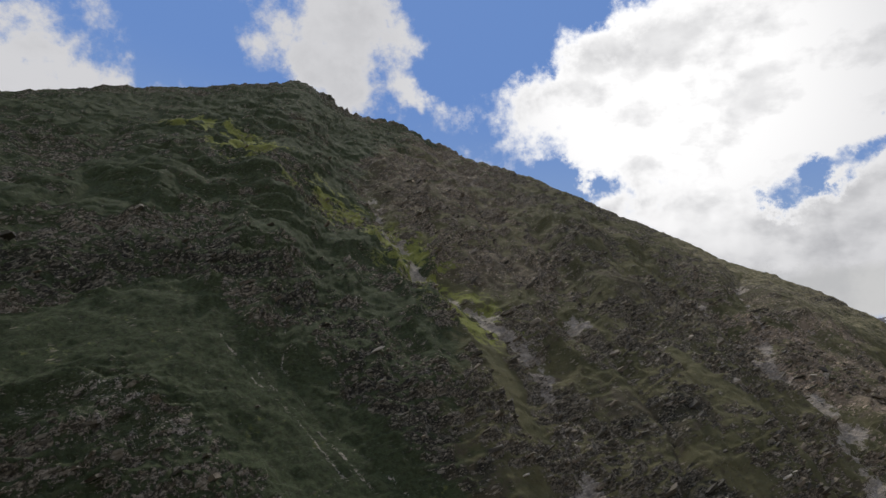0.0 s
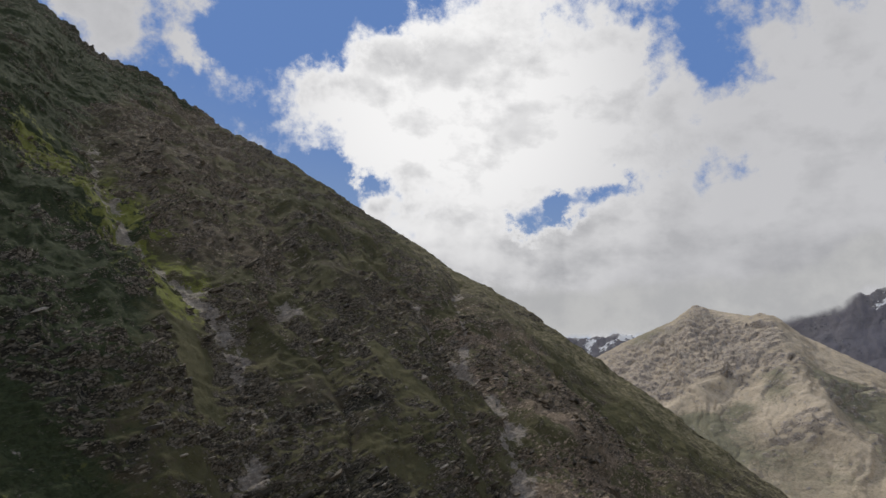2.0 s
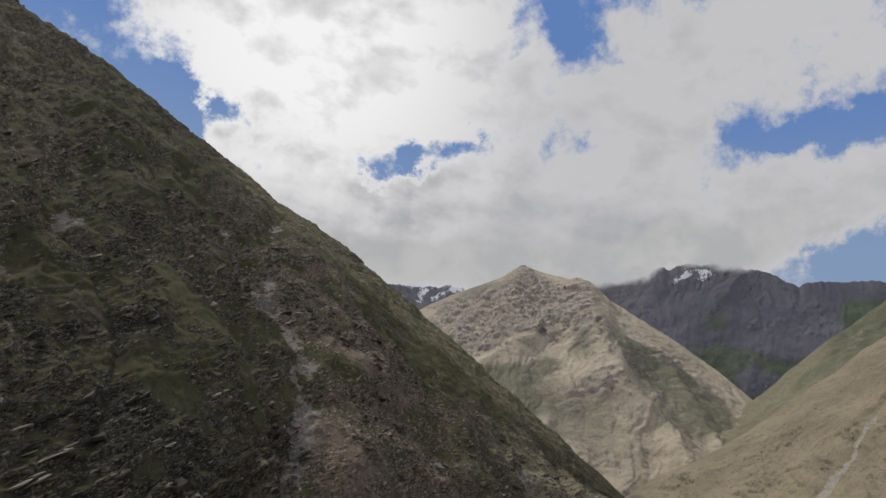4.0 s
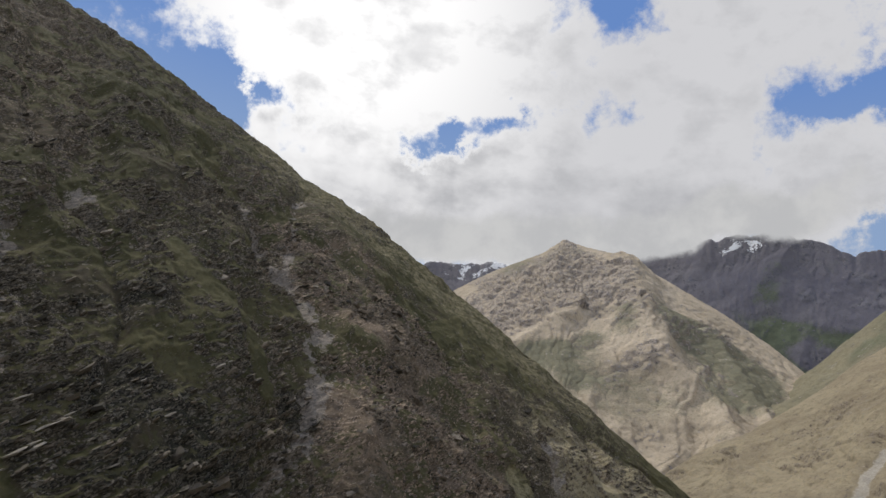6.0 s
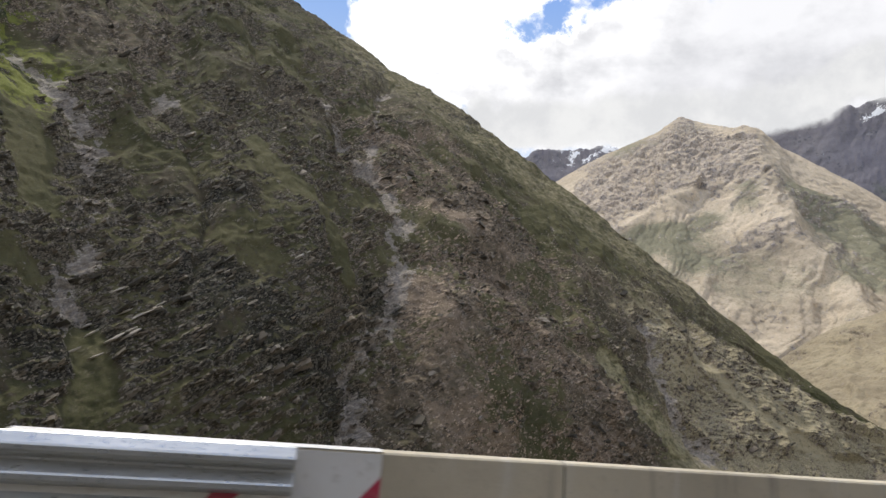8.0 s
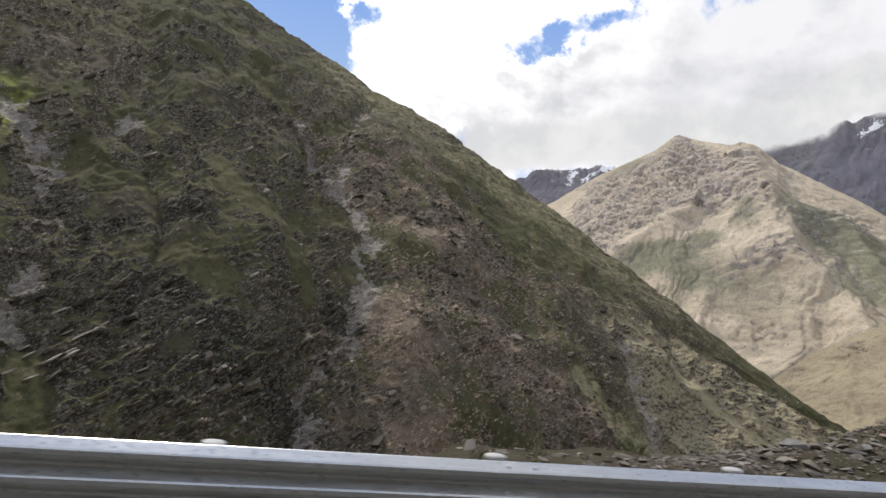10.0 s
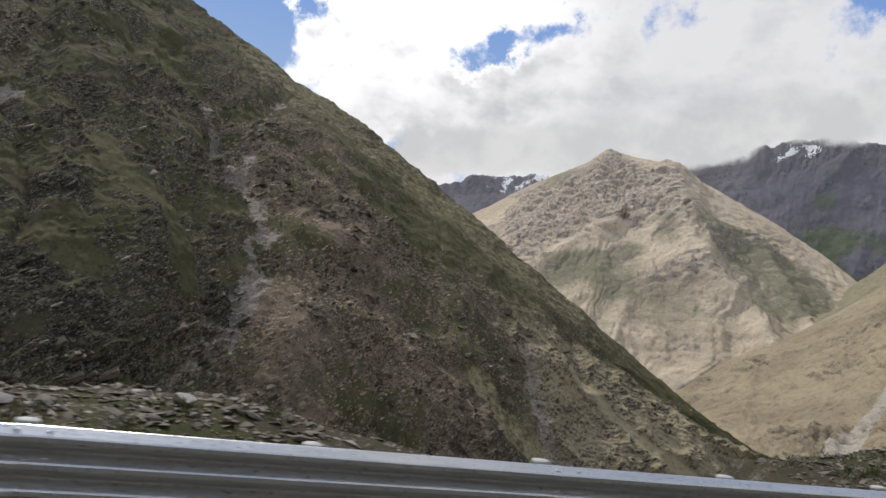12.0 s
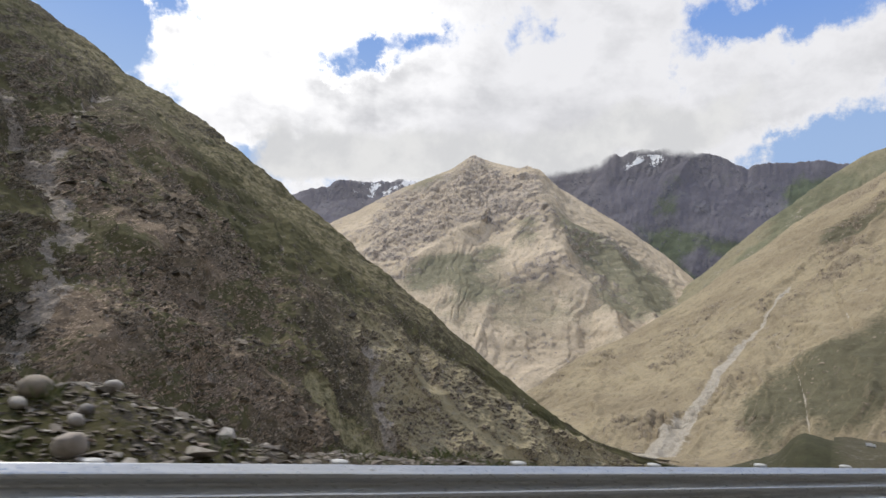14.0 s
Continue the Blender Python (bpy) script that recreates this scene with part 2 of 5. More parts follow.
        dark_face = n.mix(crag_dark, n.mix(attribute(n, "brown"), (0.068, 0.059, 0.044), (0.165, 0.130, 0.094)), (0.038, 0.035, 0.028))
        colour, bulge = stones(n, flat_at, 1.9, cover, dark_face, light_face, colour)
        colour, bulge_small = stones(n, n.vec("ADD", flat_at, (5.0, 9.0, 2.0)), 0.8, n.math("MULTIPLY", cover, 0.9), dark_face, light_face, colour)
        bulge = n.math("MULTIPLY_ADD", bulge_small, 0.45, bulge)
    bed = n.mix(n.span(beds, 0.42, 0.60), tuple(c * 0.5 for c in scree), n.mix(n.span(fine, 0.40, 0.62), tuple(c * 0.65 for c in scree), scree))
    colour = n.mix(n.span(s, 0.42, 0.66, 0.0, 0.80), colour, bed)
    colour = n.mix(n.math("MULTIPLY", n.span(chips, 0.57, 0.63), n.span(n.math("MAXIMUM", attribute(n, "rock"), attribute(n, "scree")), 0.02, 0.5, 0.10, 0.9)), colour, n.mix(n.span(wide, 0.4, 0.6), rock_light, tuple(c * 0.7 for c in rock_light)))
    if snow:
        colour = n.mix(n.span(n.math("ADD", attribute(n, "snow"), n.math("MULTIPLY", n.math("SUBTRACT", n.math("ADD", n.math("MULTIPLY", mid, 0.4), n.math("MULTIPLY", fine, 0.6)), 0.5), 2.6)), 0.48, 0.56), colour, snow)
    relief = n.math("ADD", n.math("MULTIPLY", fine, 0.6), n.math("MULTIPLY", beds, n.math("MULTIPLY_ADD", attribute(n, "rock"), 0.9, 0.15)))
    relief = n.math("ADD", relief, n.math("MULTIPLY", tufts, 0.7))
    if bulge is not None:
        relief = n.math("MULTIPLY_ADD", bulge, 0.9, relief)
    finish(n, colour, 0.97, 0.0, relief, 0.9, bump, Specular_IOR_Level=0.08)
    return m


def far_material(name, pale, dry, olive, rock_dark, rock_light, scree, snow=None, grain=10.0, bump=6.0):
    """Bare slopes seen from far: two earths, dark turf that also carries painted cloud shade, stony ground, scree, and
    snow where given; grain: metres of the mottling.
    """
    m, n = material(name)
    at = n.add("ShaderNodeTexCoord").outputs["Object"]
    fine = n.noise(at, 1.0 / grain, 6.0, 0.66)
    mid = n.noise(at, 0.16 / grain, 7.0, 0.62)
    wide = n.noise(at, 0.03 / grain, 5.0, 0.55)
    streak = n.noise(n.vec("MULTIPLY", at, (1.0, 1.0, 0.22)), 0.5 / grain, 5.0, 0.6, 0.3)
    colour = n.mix(n.span(n.math("ADD", wide, n.math("MULTIPLY", n.math("SUBTRACT", mid, 0.5), 0.5)), 0.36, 0.64), pale, dry)
    colour = n.mix(n.span(streak, 0.45, 0.68, 0.0, 0.45), colour, tuple(c * 0.72 for c in dry))
    # dark turf; on the dry slopes its colour also stands for cloud shade
    turf_shade = n.math("ADD", attribute(n, "grass"), n.math("MULTIPLY", n.math("SUBTRACT", n.math("ADD", mid, fine), 1.0), 0.8))
    colour = n.mix(n.span(turf_shade, 0.12, 0.85, 0.0, 0.92), colour, n.mix(n.span(mid, 0.4, 0.62), olive, tuple(c * 1.35 for c in olive)))
    stone = n.mix(n.span(n.math("ADD", fine, n.math("MULTIPLY", n.math("SUBTRACT", mid, 0.5), 0.5)), 0.40, 0.60), rock_dark, rock_light)
    stony = n.math("ADD", attribute(n, "rock"), n.math("MULTIPLY", n.math("SUBTRACT", n.math("ADD", mid, fine), 1.0), 1.5))
    colour = n.mix(n.span(stony, 0.30, 0.90, 0.0, 0.55), colour, stone)
    colour = n.mix(n.span(fine, 0.52, 0.68, 0.0, 0.30), colour, tuple(c * 0.6 for c in olive))
    cover = n.math("ADD", n.math("MULTIPLY", attribute(n, "rock"), 0.32), n.span(mid, 0.48, 0.68, 0.0, 0.20))
    colour, bulge = stones(n, at, grain * 0.9, cover, rock_dark, rock_light, colour, 0.15)
    loose = n.math("ADD", attribute(n, "scree"), n.math("MULTIPLY", n.math("SUBTRACT", n.math("ADD", mid, fine), 1.0), 1.0))
    colour = n.mix(n.span(loose, 0.35, 0.62, 0.0, 0.9), colour, n.mix(n.span(fine, 0.42, 0.6), tuple(c * 0.8 for c in scree), scree))
    if snow:
        colour = n.mix(n.span(n.math("ADD", attribute(n, "snow"), n.math("MULTIPLY", n.math("SUBTRACT", n.math("ADD", n.math("MULTIPLY", mid, 0.4), n.math("MULTIPLY", fine, 0.6)), 0.5), 3.0)), 0.50, 0.58), colour, snow)
    relief = n.math("ADD", n.math("MULTIPLY", fine, n.math("MULTIPLY_ADD", attribute(n, "rock"), 1.0, 0.45)), n.math("MULTIPLY", mid, 0.7))
    relief = n.math("MULTIPLY_ADD", bulge, 0.5, relief)
    finish(n, colour, 0.97, 0.0, relief, 0.8, bump, Specular_IOR_Level=0.15)
    return m


# ---- terrain ----
def sheet(name, verts, rows, cols, mat, masks=None):
    """One mesh from a grid of places, rows x cols, with float masks on its points."""
    mesh = bpy.data.meshes.new(name)
    i = np.arange(rows * cols).reshape(rows, cols)
    quads = np.stack([i[:-1, :-1], i[:-1, 1:], i[1:, 1:], i[1:, :-1]], -1).reshape(-1, 4)
    mesh.vertices.add(len(verts))
    mesh.vertices.foreach_set("co", np.asarray(verts, np.float32).ravel())
    mesh.loops.add(quads.size)
    mesh.loops.foreach_set("vertex_index", quads.ravel().astype(np.int32))
    mesh.polygons.add(len(quads))
    mesh.polygons.foreach_set("loop_start", np.arange(0, quads.size, 4, dtype=np.int32))
    mesh.polygons.foreach_set("use_smooth", np.ones(len(quads), bool))
    mesh.update(calc_edges=True)
    for key, values in (masks or {}).items():
        mesh.attributes.new(key, "FLOAT", "POINT").data.foreach_set("value", np.asarray(values, np.float32))
    mesh.materials.append(mat)
    return new(name, mesh)


def mountain_grid(nodes, nu, nv, back=0.35, bias=1.25, dense=None, below=0.10):
    """The smooth body of a mountainside. nodes: rows of foot x, y, z, crest x, y, z, bulge. Returns places, u, v (1 at the crest), metres along."""
    u = np.linspace(0, 1, nu) if dense is None else np.interp(np.linspace(0, 1, nu), *dense)
    v = np.concatenate([np.linspace(-below, 0, 12)[:-1], np.linspace(0, 1, nv) ** bias, 1 + np.linspace(0, back, 24)[1:]])
    col = spline(nodes, u)
    foot, crest, bulge = col[:, :3], col[:, 3:6], col[:, 6]
    vv = v[:, None]
    up = np.clip(vv, 0, 1)
    flat = foot[None, :, :2] + (crest - foot)[None, :, :2] * vv[:, :, None]
    z = foot[None, :, 2] + (crest - foot)[None, :, 2] * up ** bulge[None, :]
    z = z + np.clip(vv, None, 0) * np.linalg.norm((crest - foot)[None, :, :2], axis=-1) * 0.95
    over = np.clip(vv - 1, 0, None)
    z = z - over * (crest - foot)[None, :, 2] * (0.25 + 2.2 * over)
    places = np.concatenate([flat, z[:, :, None]], -1)
    along = np.concatenate([[0], np.cumsum(np.linalg.norm(np.diff((foot + crest) / 2, axis=0), axis=1))])
    return places, np.broadcast_to(u, z.shape), np.broadcast_to(vv, z.shape), np.broadcast_to(along, z.shape)


def grid_normals(p):
    n = np.cross(np.gradient(p, axis=1), np.gradient(p, axis=0))
    n /= np.linalg.norm(n, axis=-1, keepdims=True) + 1e-9
    return n * np.sign(n[..., 2:3] + 1e-9)

NEAR_NODES = [
    (640, 420, -75, 640, 455, -74, 0.9), (560, 470, -75, 540, 545, -45, 0.9), (450, 480, -75, 450, 602, 24, 0.9), (345, 468, -75, 350, 668, 112, 0.9),
    (260, 440, -75, 250, 732, 199, 0.85), (190, 410, -75, 150, 798, 280, 0.8), (110, 365, -75, 50, 862, 351, 0.72), (50, 325, -75, -50, 928, 426, 0.74),
    (-20, 285, -75, -200, 1025, 543, 0.78), (-80, 250, -75, -339, 1108, 630, 0.84), (-140, 220, -75, -486, 1123, 708, 0.86), (-200, 190, -75, -590, 1107, 729, 0.86),
    (-250, 165, -75, -668, 1094, 782, 0.85), (-300, 145, -75, -726, 1041, 746, 0.85), (-380, 110, -75, -795, 915, 654, 0.85), (-460, 90, -75, -833, 782, 560, 0.85),
    (-560, 80, -75, -852, 622, 445, 0.85), (-700, 80, -75, -916, 446, 365, 0.9), (-1000, 80, -75, -1200, 300, 300, 0.9),
]

# the dark green carries the west's shade, the bright green the sun patches
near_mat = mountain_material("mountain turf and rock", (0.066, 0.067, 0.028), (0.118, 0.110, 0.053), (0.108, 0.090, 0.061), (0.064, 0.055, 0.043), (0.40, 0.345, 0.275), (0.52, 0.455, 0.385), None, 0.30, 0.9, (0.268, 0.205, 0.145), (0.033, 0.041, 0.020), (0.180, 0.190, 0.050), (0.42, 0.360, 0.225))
# third colour: olive turf, which doubles as the clouds' shade on this peak
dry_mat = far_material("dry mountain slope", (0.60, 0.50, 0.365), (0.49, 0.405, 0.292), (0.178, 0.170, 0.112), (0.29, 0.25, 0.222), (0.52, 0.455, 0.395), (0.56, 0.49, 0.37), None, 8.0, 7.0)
# olive here is mainly for the cloud shade painted on the spur
yellow_mat = far_material("dry yellow slope", (0.35, 0.29, 0.185), (0.27, 0.22, 0.142), (0.088, 0.082, 0.05), (0.15, 0.12, 0.092), (0.34, 0.28, 0.205), (0.44, 0.395, 0.32), None, 5.0, 5.0)
# blue-grey rock whose base colour also carries the haze of distance
far_mat = far_material("high mountain slope", (0.165, 0.158, 0.185), (0.21, 0.20, 0.22), (0.115, 0.135, 0.085), (0.135, 0.133, 0.155), (0.225, 0.22, 0.235), (0.36, 0.35, 0.34), (0.85, 0.87, 0.9), 13.0, 2.5)
green_mat = far_material("green mountain slope", (0.27, 0.24, 0.155), (0.225, 0.205, 0.135), (0.135, 0.135, 0.085), (0.18, 0.165, 0.13), (0.33, 0.29, 0.22), (0.36, 0.33, 0.26), None, 11.0, 6.0)
terrace_mat = far_material("valley turf", (0.105, 0.090, 0.060), (0.080, 0.070, 0.047), (0.046, 0.046, 0.024), (0.055, 0.048, 0.036), (0.15, 0.128, 0.098), (0.17, 0.15, 0.115), None, 3.0, 1.2)
bank_mat = mountain_material("stony soil", (0.045, 0.055, 0.018), (0.082, 0.076, 0.032), (0.078, 0.062, 0.044), (0.050, 0.044, 0.037), (0.22, 0.19, 0.155), (0.34, 0.29, 0.215), None, 0.02, 0.04)

# the courses of gullies and grass tongues on the near mountainside, as places in plan
GULLIES = {
    "west": ([(-402, 739), (-350, 632), (-290, 525), (-250, 478), (-221, 450), (-188, 440), (-158, 416), (-140, 388), (-128, 362), (-121, 338), (-116, 318), (-115, 300)], 30, 19, 3.4),
    "middle": ([(-13, 738), (-32, 614), (-15, 586), (7, 551), (26, 515), (34, 497), (44, 470), (46, 444), (54, 431), (42, 406), (36, 379), (25, 352), (18, 334), (15, 318)], 28, 19, 4.4),
    "branch": ([(77, 771), (48, 686), (34, 605), (36, 567), (26, 515)], 16, 7, 2.2),
}
SMALL_GULLIES = {
    "east": ([(300, 575), (289, 541), (281, 502), (281, 480), (293, 464), (315, 460)], 18, 8, 4.0),
    "rill": ([(-279, 335), (-279, 318), (-263, 289), (-238, 277), (-193, 269)], 6, 2, 0.3),
    "trail": ([(-325, 293), (-276, 274), (-245, 270.5), (-219, 261), (-200, 256)], 4, 0.8, 0.36),
    "track": ([(-300, 290), (-266, 277), (-236, 273), (-210, 264), (-192, 260)], 4, 0.8, 0.30),
    "slip": ([(-126, 480), (-123, 450)], 8, 3, 3.0),
}
TONGUES = {
    "fan": ([(-350, 250), (-328, 280), (-290, 268), (-255, 268), (-209, 262), (-160, 255)], 26),
    # sunny and upper outline patches of sunlight, painted as bright turf
    "sunny": ([(-354, 490), (-314, 514), (-256, 484), (-214, 446), (-190, 420)], 13),
    "upper": ([(-532, 553), (-486, 540), (-424, 503)], 12),
    "meadow": ([(-60, 440), (-44, 424), (-16, 416), (0, 400), (6, 385)], 9),
    "strip": ([(250, 640), (278, 580), (324, 554), (356, 526), (382, 500), (432, 479)], 6),
    "patch": ([(215, 470), (229, 460), (248, 454), (270, 450)], 9),
    "knoll": ([(-104, 291), (-97, 281), (-95, 268)], 9),
    "west_bank": ([(-190, 400), (-165, 372), (-150, 345)], 12),
}
CLIFFS = [([(-430, 262), (-402, 266), (-377, 291), (-355, 322), (-315, 335), (-280, 335), (-240, 330), (-215, 305), (-200, 285)], 20),
          ([(-110, 284), (-95, 300), (-80, 326), (-60, 330), (-30, 335), (5, 345)], 20), ([(20, 360), (10, 352), (14, 372), (20, 395)], 8)]


def course_distance(q, points):
    """Plan distance of places to a line of points, and the share of the line at the nearest one."""
    best, share = np.full(len(q), 1e9), np.zeros(len(q))
    for i in range(len(points) - 1):
        a, b = np.array(points[i], float), np.array(points[i + 1], float)
        ab = b - a
        t = np.clip(((q[:, :2] - a) @ ab) / (ab @ ab), 0, 1)
        d = np.hypot(q[:, 0] - a[0] - t * ab[0], q[:, 1] - a[1] - t * ab[1])
        near = d < best
        best[near], share[near] = d[near], (i + t[near]) / (len(points) - 1)
    return best, share


def bell(d, width):
    return np.exp(-(d / width) ** 2)


def blurred(a, k):
    """A grid of values, each the mean of the 2k + 1 round it, both ways."""
    for axis in (0, 1):
        pad = [(k + 1, k) if i == axis else (0, 0) for i in (0, 1)]
        c = np.cumsum(np.pad(a, pad, mode="edge"), axis=axis)
        a = (c[2 * k + 1:] - c[:-2 * k - 1] if axis == 0 else c[:, 2 * k + 1:] - c[:, :-2 * k - 1]) / (2 * k + 1)
    return a


def ledges(w, along, seed, reach):
    """Steps of bedded rock: w counts the beds, along runs with them; each bed stands out here and there. About -0.5 to 0.5."""
    bed, f = np.floor(w), w - np.floor(w)
    shown = value_noise(np.stack([bed * 3.7 + 0.5, along / reach, 0 * w], 1), seed)
    return (smooth(f, 0.0, 0.72) - smooth(f, 0.80, 1.0) - 0.42) * smooth(shown, 0.30, 0.75)


def build_near_mountain():
    p, u, v, along = mountain_grid(NEAR_NODES, 1240, 660, bias=1.42, dense=([0, 0.05, 0.82, 0.93, 1], [0, 0.04, 0.72, 0.86, 1]))
    shape = u.shape
    nrm = grid_normals(p).reshape(-1, 3)
    q = p.reshape(-1, 3)
    uu, vv, aa = u.ravel(), v.ravel(), along.ravel()
    wind = np.stack([fbm(q / 14 + 5, 4, 301) - 0.5, fbm(q / 14 + 55, 4, 302) - 0.5], 1) * 11
    qw = np.concatenate([q[:, :2] + wind, q[:, 2:]], 1)
    carve, scree = np.zeros(len(q)), np.zeros(len(q))
    fray = fbm(q / 9 + 70, 4, 303, 0.6)
    breaks = 0.30 + 0.80 * smooth(fbm(q / 16, 4, 77, 0.6), 0.36, 0.56)
    for points, width, depth, bed in [*GULLIES.values(), *SMALL_GULLIES.values()]:
        d, share = course_distance(qw if bed > 1 else q + 0.15 * (qw - q), points)
        ends = smooth(share, -0.001, 0.12)
        ragged = d + (fray - 0.5) * bed * 6
        carve += depth * np.exp(-(d / width) ** 1.3) * ends
        scree = np.maximum(scree, smooth(ragged, bed * 2.6, bed * 0.5) * (0.50 if bed < 1 else 1.0) * (0.15 + 0.85 * smooth(share, 0.0, 0.30)) * breaks)
    turf = np.zeros(len(q))
    for key, (points, width) in TONGUES.items():
        d, _ = course_distance(qw, points)
        turf = np.maximum(turf, smooth(d, width * 1.25, width * 0.6) * (0.25 if key in ("sunny", "upper") else 1.0))
    cliff = np.zeros(len(q))
    for points, width in CLIFFS:
        d, _ = course_distance(qw, points)
        cliff = np.maximum(cliff, bell(d, width))
    fade = smooth(vv, 0.0, 0.03) * (1 - 0.7 * smooth(vv, 0.82, 1.0))
    calm = np.maximum(0.7 * smooth(uu, 0.45, 0.30) * smooth(vv, 0.40, 0.75), 0.80 * turf)
    warp = (fbm(q / 160, 3, 5) - 0.5) * 110
    spurs = ridged(np.stack([(aa + warp) / 95, vv * 2.2, 0 * vv], 1), 4, 21)
    lumps = fbm(q / 42 + 3, 5, 31)
    # ribs and rills that run down the fall line
    sway = (fbm(q / 38 + 2, 3, 6) - 0.5) * 40
    ribs = ridged(np.stack([(aa + 0.4 * warp + sway) / 34, vv * 5.0, 0 * vv], 1), 3, 23, 0.55)
    rills = ridged(np.stack([(aa + sway * 0.7) / 11, vv * 13.0, 0 * vv], 1), 2, 27, 0.6)
    # which side of the middle gully a place lies on
    east = smooth(q[:, 0] + wind[:, 0] - np.interp(q[:, 1], [318, 379, 431, 515, 586, 738], [15, 36, 54, 26, -15, -13]), -4, 12)
    low = smooth(vv, 0.30, 0.16)
    patchy = 0.55 * fbm(q / 60 + 9, 3, 51) + 0.45 * fbm(q / 17 + 9, 3, 52)
    rocky = smooth(patchy + 0.08 * low * (1 - east) + 0.20 * cliff + 0.04 * east * smooth(vv, 0.5, 0.25), 0.42, 0.60) * (1 - calm)
    rocky = rocky * (1 - 0.55 * smooth(q[:, 0], 170, 270))
    # the western part, greener and also painted darker for the shade on it
    shaded_turf = smooth(q[:, 0] + 70 * (fbm(q / 60 + 4, 4, 67) - 0.5) + 190 * smooth(vv, 0.18, 0.5), -140, -230)
    rocky = rocky * (1 - 0.55 * shaded_turf * smooth(vv, 0.30, 0.5))
    rocky = np.maximum(rocky, 0.75 * smooth(uu, 0.50, 0.62) * smooth(vv, 0.72, 0.92))
    # beds of rock that dip along the face
    s, c = math.sin(radians(36)), math.cos(radians(36))
    bend = (fbm(q / 45, 3, 44) - 0.5)
    strike, level = q[:, 0] * c + q[:, 2] * s, q[:, 2] * c - q[:, 0] * s + 0.25 * q[:, 1]
    bed = np.stack([strike / 17, q[:, 1] / 15, level / 5.5], 1)
    crags = ridged(bed + 0.6 * bend[:, None], 4, 41, 0.6)
    steps = ledges(level / 9.0 + 2.2 * bend, strike, 43, 26) * 3.4 + ledges(level / 3.6 + 3.0 * bend, strike, 45, 11) * 1.5
    blocks = fbm(q / 7.5, 4, 47, 0.6)
    small = value_noise(q / 2.6, 48)
    d = (0.4 - spurs) * 17 * fade * (1 - 0.75 * calm) + (lumps - 0.5) * 15 * fade * (1 - 0.75 * calm) - carve
    d = d + ((ribs - 0.35) * (5.0 + 5.0 * east + 5.0 * smooth(uu, 0.44, 0.49) * smooth(uu, 0.64, 0.58) * smooth(vv, 0.14, 0.25)) + (rills - 0.35) * (1.0 + 1.4 * east)) * fade * (1 - 0.7 * calm)
    terraces = ledges(q[:, 2] / 17.0 + 2.0 * bend, aa, 46, 45) * 6.0 * smooth(uu, 0.59, 0.66) * smooth(vv, 0.62, 0.45) * (1 - calm)
    d = d + terraces
    fine_relief = steps * (0.25 + 1.0 * rocky) * (1 - 0.85 * east) * (1 - 0.8 * calm) + (0.35 - crags) * (0.3 + 2.2 * rocky) * (1 - 0.85 * calm) * (1 - 0.6 * east)
    fine_relief = fine_relief + (blocks - 0.5) * (0.9 + (2.6 + 1.6 * east) * rocky) * (1 - 0.5 * calm) + (small - 0.5) * (0.9 + (1.3 + 0.9 * east) * rocky) * (1 - 0.4 * calm)
    d = d + fine_relief
    d = d + (ridged(q / 30 + 7, 3, 49) - 0.35) * 15 * smooth(uu, 0.47, 0.55) * smooth(uu, 0.70, 0.62) * smooth(vv, 0.86, 0.97)
    d = d + (fbm(q / 26 + 17, 4, 53) - 0.5) * 13 * smooth(vv, 0.80, 0.95) * smooth(uu, 0.05, 0.2)
    q2 = q + nrm * d[:, None]
    teeth = ridged(np.stack([aa / 34, 0 * aa, 0 * aa], 1), 3, 149) - 0.45 + 0.5 * (fbm(q / 9, 3, 151) - 0.5)
    q2[:, 2] -= teeth * 17 * smooth(uu, 0.46, 0.53) * smooth(uu, 0.74, 0.66) * smooth(vv, 0.84, 0.98)
    # bare rock stands where the finished face is steep or proud; turf and earth lie on the ledges and in the hollows
    up = grid_normals(q2.reshape(p.shape))[..., 2]
    lie = (up - blurred(up, 9)).ravel()
    proud = (d - blurred(d.reshape(shape), 4).ravel())
    steep = smooth(lie, 0.03, -0.22)
    ledge = smooth(lie, 0.00, 0.18)
    hollow = smooth(proud, 0.1, -0.9)
    meadow_at = smooth(fbm(q / 32 + 44, 4, 64), 0.42, 0.56)
    # brown earth, mainly in the east; its lightness is partly painted sunlight
    brown = smooth(uu + 0.10 * (fbm(q / 50 + 21, 3, 66) - 0.5), 0.440, 0.385) * smooth(vv, 0.75, 0.42)
    brown = np.maximum(brown * (0.35 + 0.65 * east) * (1 - 0.45 * meadow_at) * (1 - 0.6 * smooth(q[:, 0], 140, 260)), 0.42 * smooth(uu, 0.46, 0.49) * smooth(uu, 0.62, 0.56) * smooth(vv, 0.16, 0.32))
    # where sunlight is painted into the turf; sward adds real yellow-green grass
    sunlit_green = np.zeros(len(q))
    for key in ("sunny", "upper", "meadow"):
        dist, _ = course_distance(qw, TONGUES[key][0])
        sunlit_green = np.maximum(sunlit_green, smooth(dist, TONGUES[key][1] * 5.0, 0.0) * (1.0 if key in ("sunny", "upper") else 0.15))
    dist, _ = course_distance(qw, TONGUES["fan"][0])
    sunlit_green = np.maximum(sunlit_green, 0.20 * smooth(dist, 34, 16))
    dist, _ = course_distance(qw, TONGUES["patch"][0])
    sward = smooth(dist, 15, 6)
    dist, _ = course_distance(qw, TONGUES["knoll"][0])
    sward = np.maximum(sward, 0.7 * smooth(dist, 13, 6))
